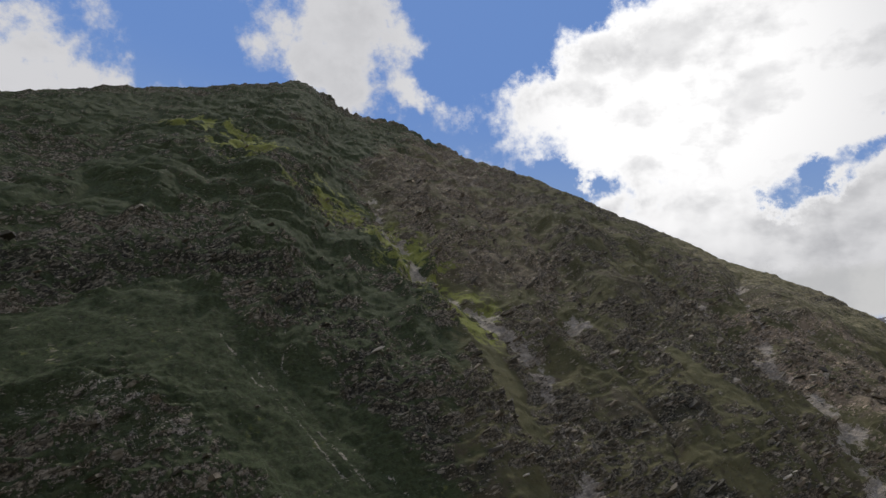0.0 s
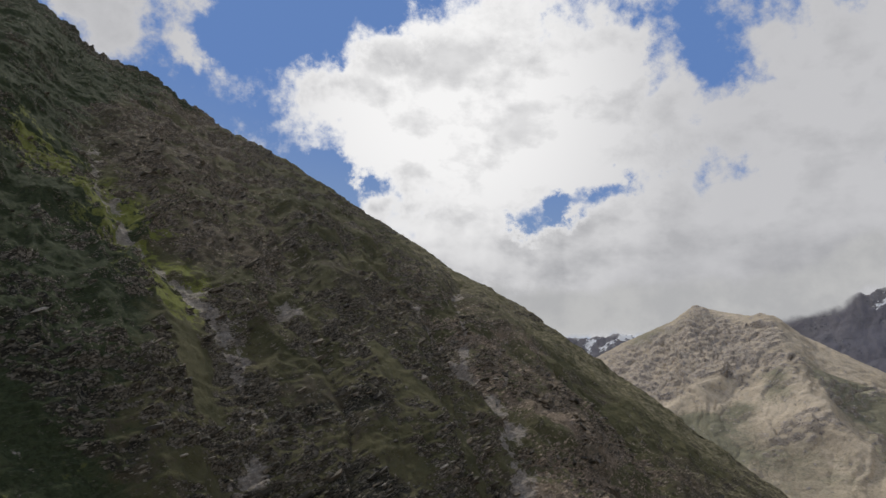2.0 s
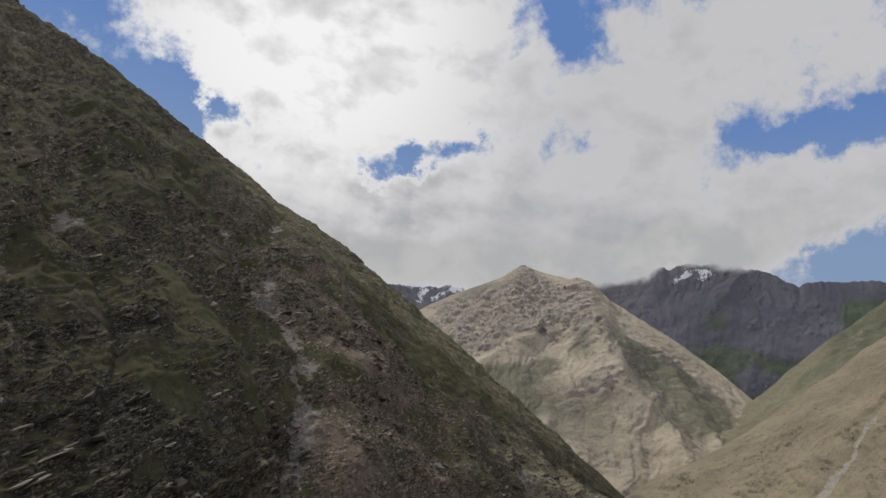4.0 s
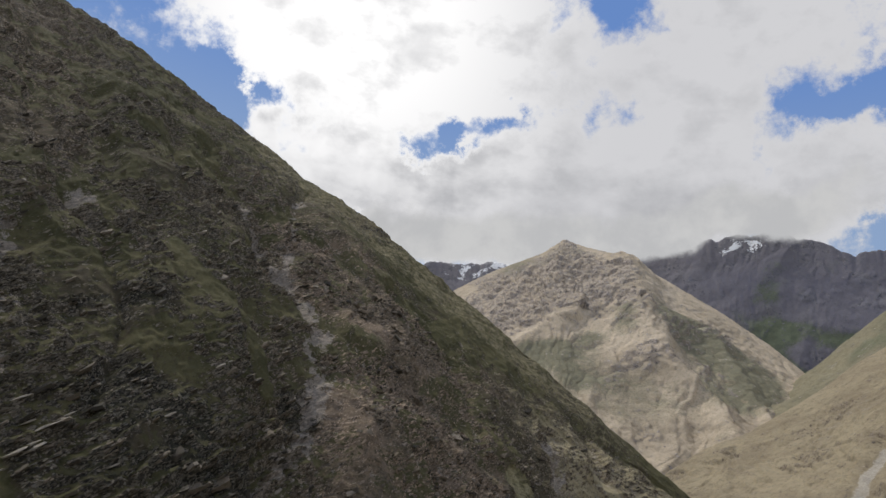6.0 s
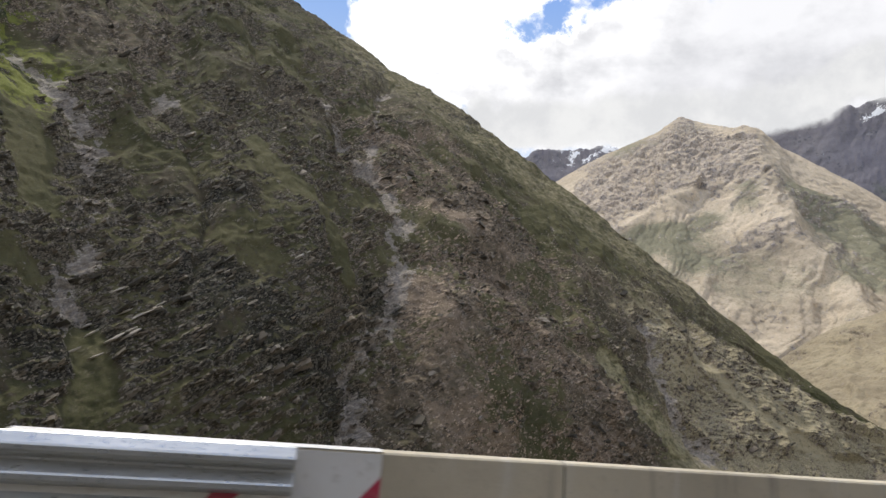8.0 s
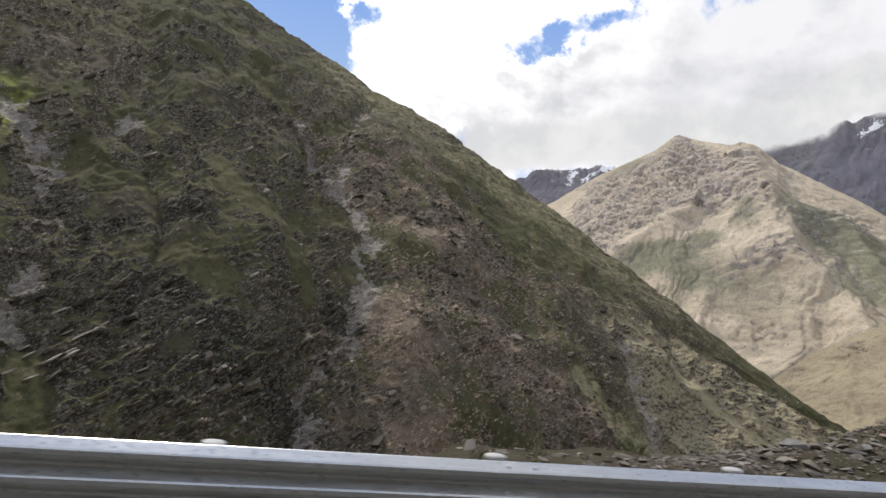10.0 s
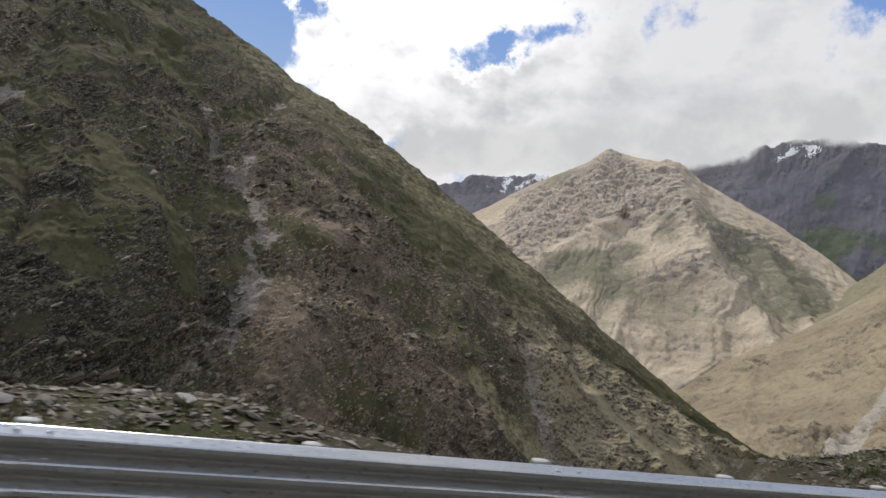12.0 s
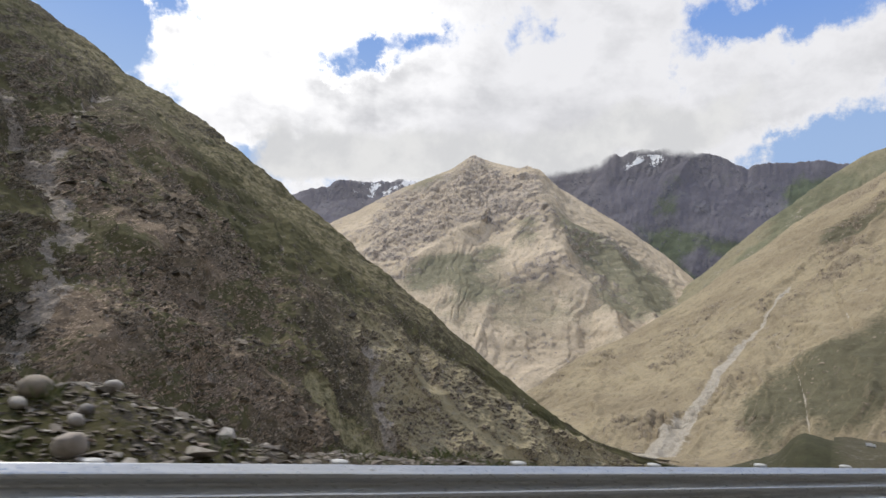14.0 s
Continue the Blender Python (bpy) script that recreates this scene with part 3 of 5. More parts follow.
    sunlit_green = sunlit_green * smooth(fbm(q / 16 + 12, 4, 68, 0.6) + 0.10 * ledge, 0.38, 0.58)
    dist, share = course_distance(qw, TONGUES["strip"][0])
    arid = smooth(dist + 10 * (fray - 0.5), 14, 3) * smooth(share, 0.05, 0.45)
    arid = np.maximum(arid, np.where(q[:, 0] > 0, 0.6, 0.4) * sward)
    sunlit_green = np.maximum(sunlit_green, 0.5 * np.where(q[:, 0] > 0, sward, 0))
    meadow = smooth(fbm(q / 75 + 40, 5, 61) + 0.10 * smooth(uu, 0.37, 0.44) - 0.02 * east, 0.40, 0.58)
    green = np.maximum(0.12 + 0.62 * meadow + 0.30 * ledge * (1 - 0.6 * east) + 0.40 * smooth(vv, 0.35, 0.62) * smooth(uu, 0.47, 0.40), 1.15 * turf)
    green = np.clip(green - 0.55 * steep * rocky - 0.15 * rocky + 0.35 * sunlit_green + 0.55 * shaded_turf, 0, 1.2)
    bare = np.clip(rocky * (0.16 + 0.62 * steep + 0.25 * smooth(proud, 0.2, 1.2)) + 0.18 * steep - 0.25 * ledge, 0, 1) * (1 - 0.9 * turf) * (1 - 0.35 * shaded_turf)
    scree = np.maximum(scree, 0.42 * hollow * east * smooth(vv, 0.9, 0.5) * smooth(fbm(q / 24 + 31, 3, 78), 0.45, 0.6))
    dark = np.clip((1 - east) * smooth(vv + 0.10 * (fbm(q / 45 + 8, 3, 79) - 0.5), 0.22, 0.12) * smooth(uu, 0.66, 0.58) * (0.15 + 0.85 * rocky) * (1 - 0.7 * meadow), 0, 1)
    dark = np.maximum(dark, 0.85 * cliff * smooth(uu, 0.56, 0.60) * (1 - turf))
    dist, _ = course_distance(qw, [(-322, 222), (-300, 229), (-276, 232)])
    scree = np.maximum(scree, 0.30 * smooth(dist, 17, 6))
    masks = {"grass": green, "rock": bare, "scree": scree, "brown": brown, "shaded_turf": shaded_turf, "sunlit_green": sunlit_green, "dark": dark, "arid": np.maximum(smooth(q[:, 0] + 60 * (fbm(q / 40 + 2, 3, 69) - 0.5), 190, 330) * smooth(vv, 0.75, 0.4) * 0.8, np.maximum(0.9 * arid, 0.46 * smooth(vv + 0.16 * (fbm(q / 30 + 3, 3, 73) - 0.5), 0.56, 0.78) * smooth(uu, 0.43, 0.36) * smooth(uu, 0.06, 0.16)))}
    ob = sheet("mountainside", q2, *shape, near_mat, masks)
    tagged(ob, "steep dark mountainside of turf, crags and scree gullies", "mountain", kind="structure")
    keep = (vv < 0.5) & (uu > 0.1) & (uu < 0.8)
    return q2[keep], (bare * smooth(proud, -0.3, 0.6))[keep] * (1 - turf[keep]) * (1 - 0.5 * shaded_turf[keep])


def build_far(name, nodes, mat, nu, nv, size, strength, label, grass_at=0.45, rock_at=0.5, seed=0, strips=1.0, chutes=(), green_shades=(), stones=(), ribs=(), snows=(), jag=10, crag=1.0, rill=0.06):
    p, u, v, along = mountain_grid(nodes, nu, nv, below=0.06)
    shape = u.shape
    nrm = grid_normals(p)
    q = p.reshape(-1, 3)
    uu, vv, aa = u.ravel(), v.ravel(), along.ravel()
    warp = (fbm(q / (size * 0.9), 4, 5 + seed) - 0.5) * size * 0.7
    spurs = ridged(np.stack([(aa + warp) / (size * strips), vv * 0.9, 0 * vv], 1), 3, 71 + seed)
    rills = ridged(np.stack([(aa + warp * 1.3) / (size * strips * 0.22), vv * 3.0, 0 * vv], 1), 4, 171 + seed, 0.6)
    lumps = fbm(q / (size * 0.35), 6, 81 + seed, 0.55)
    zone = lambda rows: sum((w * np.exp(-((uu - a) / sa) ** 2 - ((vv - b) / sb) ** 2) for a, b, sa, sb, w in rows), 0 * uu)
    fade = smooth(vv, 0.0, 0.06) * (1 - 0.7 * smooth(vv, 0.85, 1.0))
    d = ((spurs - 0.45) * 0.16 * size + (rills - 0.4) * (0.025 if snows else rill) * size + (lumps - 0.5) * 0.12 * size) * fade * strength
    scree = (0.0 if snows else 0.3) * smooth(rills, 0.25, 0.05)
    wander = (fbm(q / (size * 0.2), 3, 65 + seed) - 0.5) * size * 0.10
    for points, wide in chutes:
        dist, share = course_distance(np.stack([uu * 1000 + wander * 0.2, vv * 1000], 1), [(a * 1000, b * 1000) for a, b in points])
        cut = wide * (0.2 + 1.3 * share ** 1.2) * 1000
        scree = np.maximum(scree, smooth(dist + wander * 0.25, cut * 1.3, cut * 0.3) * (0.62 + 0.33 * share))
        d = d - 0.010 * size * np.exp(-(dist / (cut * 2.2)) ** 2)
    for points, wide, tall in ribs:
        dist, share = course_distance(np.stack([uu * 1000 + wander * 0.25, vv * 1000], 1), [(a * 1000, b * 1000) for a, b in points])
        d = d + tall * (1.25 / (1 + (dist / (wide * 620)) ** 1.7)) * smooth(share, -0.001, 0.15) * smooth(vv, 1.0, 0.86)
    rugged = fbm(q / (size * 0.3) + 14, 5, 91 + seed) + 0.3 * (lumps - 0.5) + zone(stones)
    r = smooth(rugged, rock_at - 0.20, rock_at + 0.20)
    gullies = ridged(np.stack([(aa + warp * 1.3 + 0.12 * size * (fbm(q / (size * 0.1), 3, 67 + seed) - 0.5)) / (size * 0.06), vv * 9.0, 0 * vv], 1), 3, 271 + seed, 0.6)
    d = d + ((0.4 - gullies) * (0.012 + 0.028 * r) + (fbm(q / (size * 0.05), 4, 281 + seed, 0.6) - 0.5) * (0.012 + 0.045 * r)) * size * crag * fade * smooth(vv, 0.02, 0.16)
    q2 = q + nrm.reshape(-1, 3) * d[:, None]
    q2[:, 2] -= (ridged(np.stack([aa / (size * 0.45), 0 * aa, 0 * aa], 1), 5, 191 + seed, 0.6) - 0.4) * jag * smooth(vv, 0.8, 0.99)
    # turf by noise, plus zones of real green or of painted cloud shade
    g = smooth(fbm(q / (size * 0.8) + 40, 5, 61 + seed) + zone(green_shades), grass_at - 0.20, grass_at + 0.20)
    lie = grid_normals(q2.reshape(p.shape))[..., 2]
    steep = smooth((lie - blurred(lie, 6)).ravel(), 0.0, -0.15)
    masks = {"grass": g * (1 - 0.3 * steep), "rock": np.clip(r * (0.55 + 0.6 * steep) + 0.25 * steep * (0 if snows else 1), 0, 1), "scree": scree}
    if snows:
        masks["snow"] = np.clip(zone(snows), 0, 1) * smooth(fbm(q / (size * 0.12), 4, 99, 0.65), 0.42, 0.60)
    return tagged(sheet(name, q2, *shape, mat, masks), label, "mountain", kind="structure")


def polar_nodes(rows):
    """Rows of bearing, foot reach, foot z, crest height in degrees, crest reach, bulge."""
    out = []
    for b, fr, fz, h, cr, bulge in rows:
        f, c = bearing_place(b, 0, fr), bearing_place(b, h, cr)
        out.append((f[0], f[1], fz, *c, bulge))
    return out


def build_distance():
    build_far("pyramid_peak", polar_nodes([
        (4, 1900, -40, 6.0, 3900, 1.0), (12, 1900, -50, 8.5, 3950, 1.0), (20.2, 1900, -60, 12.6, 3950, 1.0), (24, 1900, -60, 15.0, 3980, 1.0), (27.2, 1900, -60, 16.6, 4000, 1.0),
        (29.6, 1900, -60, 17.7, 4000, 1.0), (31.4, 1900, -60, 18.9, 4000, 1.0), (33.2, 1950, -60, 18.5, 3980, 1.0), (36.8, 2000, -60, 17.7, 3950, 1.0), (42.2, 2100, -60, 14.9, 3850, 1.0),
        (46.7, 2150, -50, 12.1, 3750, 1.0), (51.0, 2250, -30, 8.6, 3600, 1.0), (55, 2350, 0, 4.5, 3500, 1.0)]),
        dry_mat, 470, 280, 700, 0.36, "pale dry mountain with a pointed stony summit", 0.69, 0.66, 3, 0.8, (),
        # green flank and bands, mostly cloud shade put into the turf colour
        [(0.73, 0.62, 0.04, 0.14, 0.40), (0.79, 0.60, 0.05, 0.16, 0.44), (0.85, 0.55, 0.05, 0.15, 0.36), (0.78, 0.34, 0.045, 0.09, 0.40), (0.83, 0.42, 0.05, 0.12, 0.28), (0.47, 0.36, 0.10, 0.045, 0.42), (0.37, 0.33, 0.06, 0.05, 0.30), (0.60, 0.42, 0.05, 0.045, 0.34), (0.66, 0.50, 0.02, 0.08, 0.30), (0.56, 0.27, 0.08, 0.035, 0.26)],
        [(0.38, 0.78, 0.13, 0.20, 0.42), (0.29, 0.64, 0.10, 0.25, 0.36), (0.54, 0.80, 0.10, 0.16, 0.32), (0.52, 0.99, 0.03, 0.05, 0.6), (0.62, 0.70, 0.05, 0.10, 0.22), (0.50, 0.56, 0.10, 0.07, 0.20)],
        [([(0.56, 1.0), (0.665, 0.93), (0.672, 0.72), (0.68, 0.55), (0.70, 0.37), (0.77, 0.27), (0.80, 0.10)], 0.075, 95), ([(0.60, 0.62), (0.54, 0.50), (0.40, 0.425), (0.317, 0.374)], 0.05, 34),
         ([(0.50, 0.95), (0.47, 0.72), (0.44, 0.55)], 0.03, 22), ([(0.40, 0.93), (0.34, 0.75), (0.27, 0.55)], 0.03, 24), ([(0.75, 0.75), (0.82, 0.5), (0.86, 0.25)], 0.03, 26), ([(0.62, 0.30), (0.58, 0.16), (0.57, 0.02)], 0.035, 20)], (), 10, 1.3, 0.022)
    build_far("yellow_spur", polar_nodes([
        (34, 1250, -72, -2.4, 1500, 1.0), (37.7, 1150, -72, -0.5, 1650, 1.0), (42, 1050, -72, 2.7, 1750, 1.0), (46.2, 950, -72, 4.9, 1850, 1.0), (49.8, 900, -72, 7.4, 1950, 1.0),
        (52.5, 870, -72, 9.7, 2050, 1.0), (55.5, 840, -72, 11.9, 2150, 1.0), (58.6, 800, -72, 14.1, 2250, 1.0), (62, 760, -72, 16.0, 2300, 1.0), (68, 700, -72, 19.0, 2350, 1.0),
        (76, 650, -72, 21.0, 2350, 1.0), (90, 600, -72, 21.0, 2350, 1.0)]),
        yellow_mat, 430, 280, 420, 0.6, "dry yellow grass spur with pale scree gullies", 0.72, 0.66, 7, 1.0,
        [([(0.60, 0.55), (0.545, 0.455), (0.465, 0.359), (0.383, 0.21), (0.318, 0.05), (0.29, -0.02)], 0.030), ([(0.60, 0.27), (0.615, 0.207), (0.635, 0.103), (0.64, 0.02)], 0.003), ([(0.675, 0.502), (0.714, 0.299)], 0.002)],
        # first list: patches of cloud shade, painted as dark olive ground
        [(0.70, 0.72, 0.06, 0.09, 0.42), (0.68, 0.18, 0.10, 0.12, 0.52), (0.72, 0.68, 0.05, 0.08, 0.30), (0.55, 0.12, 0.06, 0.11, 0.36), (0.78, 0.20, 0.07, 0.12, 0.42), (0.42, 0.45, 0.03, 0.05, 0.20)], [(0.54, 0.557, 0.04, 0.05, 0.16), (0.40, 0.44, 0.05, 0.06, 0.10), (0.74, 0.10, 0.04, 0.06, 0.25), (0.61, 0.30, 0.03, 0.04, 0.14), (0.35, 0.55, 0.06, 0.06, 0.12)], (), (), 10, 0.85)
    build_far("green_spur", polar_nodes([
        (44, 2400, 150, 5.0, 3100, 1.0), (48, 2400, 170, 7.0, 3200, 1.0), (50.6, 2400, 190, 9.6, 3300, 1.0), (55, 2400, 200, 13.3, 3400, 1.0), (60.3, 2400, 200, 17.1, 3500, 1.0),
        (63.6, 2400, 200, 18.6, 3500, 1.0), (70, 2400, 200, 20.0, 3500, 1.0), (80, 2400, 200, 20.0, 3500, 1.0)]),
        green_mat, 220, 120, 500, 0.6, "green rounded mountain spur", 0.56, 0.70, 11)
    build_far("snow_range", polar_nodes([
        (8, 3900, 300, 12.0, 4600, 1.0), (16.8, 3900, 350, 14.6, 4650, 1.0), (19.6, 3900, 350, 15.6, 4650, 1.0), (22.6, 3900, 350, 15.8, 4650, 1.0), (25.6, 3900, 350, 16.4, 4650, 1.0),
        (29, 3900, 350, 16.6, 4650, 1.0), (34, 3900, 350, 17.2, 4600, 1.0), (39.2, 3900, 350, 17.9, 4550, 1.0), (43.7, 3900, 350, 19.2, 4550, 1.0), (46, 3900, 350, 19.6, 4550, 1.0),
        (48.1, 3900, 350, 19.9, 4550, 1.0), (51.5, 3900, 350, 19.4, 4550, 1.0), (53.9, 3900, 350, 18.3, 4500, 1.0), (56.5, 3900, 350, 18.1, 4500, 1.0), (58.6, 3900, 350, 18.0, 4500, 1.0),
        (64, 3900, 350, 18.0, 4500, 1.0), (75, 3900, 350, 18.0, 4500, 1.0)]),
        far_mat, 560, 130, 420, 0.40, "dark distant mountain range with patches of snow", 0.80, 0.62, 15, 1.0, (), [(0.60, 0.18, 0.12, 0.2, 0.42), (0.638, 0.43, 0.04, 0.07, 0.40), (0.712, 0.43, 0.06, 0.09, 0.45), (0.79, 0.48, 0.06, 0.14, 0.40), (0.87, 0.74, 0.06, 0.18, 0.36)], [(0.61, 0.95, 0.09, 0.12, 0.42), (0.2, 0.92, 0.12, 0.15, 0.3)], (), [(0.545, 0.93, 0.025, 0.05, 0.85), (0.60, 0.95, 0.03, 0.06, 0.80), (0.205, 0.93, 0.04, 0.08, 0.85), (0.265, 0.97, 0.02, 0.05, 0.85)], 70, 0.5)


def build_terrace():
    """Grassed hump and flat at the foot of the yellow spur, far down the valley."""
    bearings, tops = [51.5, 53.6, 54.7, 55.9, 56.5, 57.2, 57.75, 58.5, 59.4, 60.4, 62, 64, 70, 78], [-62, -52, -47, -41, -33, -24, -21.5, -23, -26, -25, -25, -25, -27, -40]
    b, k = np.meshgrid(np.linspace(51.5, 78, 260), np.linspace(0, 1, 60))
    top = np.interp(b, bearings, tops)
    reach = 440 + 330 * k
    z = -80 + (top + 80) * np.where(k < 0.55, smooth(k, 0.0, 0.55) ** 0.8, 1 - 1.2 * smooth(k, 0.75, 1.0) * (b < 59.5))
    q = np.stack([48.5 + reach * np.sin(np.radians(b)), -5.7 + reach * np.cos(np.radians(b)), z], -1).reshape(-1, 3)
    q[:, 2] += (fbm(q / 22, 5, 601) - 0.5) * 5
    flat = smooth(b.ravel(), 58.6, 60.5)
    masks = {"grass": 0.9 - 0.45 * flat, "rock": 0.05 + 0.3 * smooth(b.ravel(), 57.5, 56.0), "scree": 0.3 * flat}
    tagged(sheet("valley_terrace", q, *b.shape, terrace_mat, masks), "dark grassy hump and flat in the valley", "hill", kind="structure")


def build_cloud_bank():
    """Low cloud that hides the tops of the far range: a curved sheet just before them that glows by itself; behind
    everything else.
    """
    m, n = material("low cloud")
    at = n.add("ShaderNodeTexCoord").outputs["Object"]
    edge = attribute(n, "cover")
    puff = n.math("SUBTRACT", n.noise(at, 0.0035, 7.0, 0.62), 0.5)
    alpha = n.span(n.math("ADD", edge, n.math("MULTIPLY", puff, 1.5)), 0.30, 0.85)
    tone = n.mix(n.span(n.noise(at, 0.0022, 6.0, 0.6), 0.38, 0.62), (0.77, 0.775, 0.79), (0.90, 0.90, 0.90))
    # brightness comes from emission, not from the sun on the cloud
    glow = n.add("ShaderNodeEmission", {0: tone, 1: 0.92})
    clear = n.add("ShaderNodeBsdfTransparent")
    n.add("ShaderNodeOutputMaterial", {0: n.add("ShaderNodeMixShader", {0: alpha, 1: clear.outputs[0], 2: glow.outputs[0]}).outputs[0]})
    b, h = np.meshgrid(np.linspace(2, 66, 90), np.linspace(12.5, 26, 40))
    reach = 4330 + 60 * (fbm(np.stack([b.ravel() / 4, h.ravel() / 3, 0 * b.ravel()], 1), 3, 501).reshape(b.shape) - 0.5)
    q = np.stack([STATION.x + reach * np.sin(np.radians(b)), STATION.y + reach * np.cos(np.radians(b)), STATION.z + reach * np.tan(np.radians(h))], -1).reshape(-1, 3)
    base = np.interp(b, [2, 14, 20, 27, 33, 38, 42, 44.5, 47, 50, 53, 57, 66], [16.0, 15.2, 15.8, 16.6, 17.5, 17.4, 18.2, 19.6, 19.4, 18.9, 20.0, 21.5, 22.5])
    cover = smooth(h, base - 0.9, base + 1.0) * smooth(h, base + 6.0, base + 2.0) * smooth(b, 60, 50) * smooth(b, 9, 15)
    ob = sheet("cloud_bank", q, *b.shape, m, {"cover": cover.ravel()})
    tagged(ob, "low grey cloud on the distant mountain tops", "cloud", kind="structure")
    ob.visible_shadow = False


# ---- the bank behind the rail ----
BANK_X = [-40, -10, -6, -1, 1.4, 3.7, 4.6, 6.2, 8, 10.8, 14, 18, 20.5, 22.5, 25, 30, 34, 36, 37.5, 39.3, 40.6, 42, 44, 47, 49.2, 50.5, 52, 55, 60, 66, 70, 78, 90]
BANK_H = [0, 0, 0, 0.1, 0.3, 0.57, 0.95, 1.11, 1.25, 0.9, 0.68, 0.65, 0.6, 0.25, 0, 0, 0, 0.35, 0.6, 1.0, 0.65, 0.75, 0.9, 1.2, 1.22, 0.8, 0.4, 0.2, 0.12, 0, 0, 0, 0]
BANK_Y = [6, 6, 6, 6, 6, 6, 6, 6, 6, 6, 6, 6, 6, 6, 6, 8, 8.5, 8.5, 8.5, 8.5, 8.2, 7.5, 6, 4.2, 4, 4, 4.2, 6, 8, 9, 9, 9, 9]
BRINK_X = [-60, -12, -7, -2, 22, 25, 32, 35, 41, 45, 52, 56, 64, 68, 90, 110]
BRINK_Y = [0.8, 0.8, 5.0, 8.2, 8.0, 5.2, 5.2, 10.5, 10.5, 7.5, 6.2, 7.2, 4.8, 3.5, 3.5, 3.5]


def ground_height(x, y):
    x, y = np.asarray(x, float), np.asarray(y, float)
    q = np.stack([x, y, 0 * x], -1).reshape(-1, 3)
    crest, mid, brink = np.interp(x, BANK_X, BANK_H), np.interp(x, BANK_X, BANK_Y), np.interp(x, BRINK_X, BRINK_Y)
    brink = brink + (fbm(q / 5, 3, 201).reshape(x.shape) - 0.5) * 2 * smooth(x, -10, -4)
    side = np.where(y < mid, 2.05, 2.0)
    z = -0.16 + crest * 1.12 * np.exp(-((y - mid) / side) ** 2)
    lumps = (fbm(q / 1.9, 4, 202).reshape(x.shape) - 0.5) * 0.42 + (fbm(q / 0.5, 2, 203).reshape(x.shape) - 0.5) * 0.10
    z = z + lumps * smooth(y, 0.7, 2.0) * smooth(x, -12, -6)
    past = np.clip(y - brink, 0, 84 + 50 * smooth(x, 460, 340))
    z = z - 0.92 * past * smooth(past, -0.5, 2.5)
    far = smooth(y, 10, 30) * (1 - 0.85 * smooth(y, 130, 160))
    z = z + (fbm(q / 12, 4, 204).reshape(x.shape) - 0.5) * 6 * far
    return np.where(y < 0.35, -0.06, z)


def build_ground():
    """One sheet: the road's bench, the rubble bank, the drop to the river, flat valley floor, on to the horizon."""
    xs = np.concatenate([[-4900, -3000, -1500, -700, -400], np.linspace(-260, -14, 100), np.linspace(-13, 84, 390), np.linspace(86, 260, 60), [330, 400, 500, 600, 700, 900, 1400, 2500, 4900]])
    ys = np.concatenate([[-4900, -2500, -900, -300, -100, -40, -20, -12, -6, 0.2, 0.4], np.linspace(0.6, 14, 62), np.linspace(15, 120, 45), np.linspace(130, 700, 58), [900, 1400, 2500, 4900]])
    X, Y = np.meshgrid(xs, ys)
    Z = ground_height(X, Y)
    q = np.stack([X.ravel(), Y.ravel(), Z.ravel()], 1)
    g = smooth(fbm(q / 3.5 + 8, 4, 211) + 0.20 * smooth(q[:, 0], 30, 38) * smooth(q[:, 0], 56, 42), 0.50, 0.64)
    r = smooth(fbm(q / 2 + 3, 4, 212), 0.40, 0.62)
    ob = sheet("ground", q, *X.shape, bank_mat, {"grass": g * 0.8, "rock": r * 0.5, "scree": 0.45 * smooth(q[:, 1], 60, 100) + 0.15})
    return tagged(ob, "dark stony bank and ground falling from the road to the valley", "ground", kind="structure")


slope_places, slope_rock = build_near_mountain()
build_distance()
build_terrace()
build_cloud_bank()
ground = build_ground()


# ---- small materials ----
def steel_material():
    m, n = material("galvanised steel")
    at = n.add("ShaderNodeTexCoord").outputs["Object"]
    spangle = n.noise(at, 30.0, 4.0, 0.6)
    streak = n.noise(n.vec("MULTIPLY", at, (1.2, 6.0, 14.0)), 2.0, 5.0, 0.6)
    colour = n.mix(n.span(streak, 0.35, 0.7), (0.60, 0.605, 0.59), (0.51, 0.515, 0.505))
    colour = n.mix(n.span(n.noise(at, 1.3, 6.0, 0.7), 0.60, 0.78, 0.0, 0.5), colour, (0.36, 0.335, 0.30))
    finish(n, colour, n.span(spangle, 0.3, 0.7, 0.26, 0.42), 0.80, spangle, 0.05, 0.004)
    return m


def concrete_material():
    m, n = material("dusty concrete")
    at = n.add("ShaderNodeTexCoord").outputs["Object"]
    wide, fine = n.noise(at, 0.7, 6.0, 0.6), n.noise(at, 18.0, 6.0, 0.65)
    runs = n.noise(n.vec("MULTIPLY", at, (3.0, 1.0, 0.35)), 1.4, 5.0, 0.6)
    colour = n.mix(n.span(wide, 0.35, 0.65), (0.56, 0.49, 0.36), (0.45, 0.39, 0.285))
    colour = n.mix(n.span(runs, 0.52, 0.72, 0.0, 0.6), colour, (0.26, 0.22, 0.175))
    colour = n.mix(n.span(runs, 0.42, 0.28, 0.0, 0.5), colour, (0.62, 0.58, 0.50))
    colour = n.mix(n.span(fine, 0.55, 0.75, 0.0, 0.4), colour, (0.30, 0.26, 0.20))
    finish(n, colour, 0.9, 0.0, fine, 0.4, 0.01)
    return m


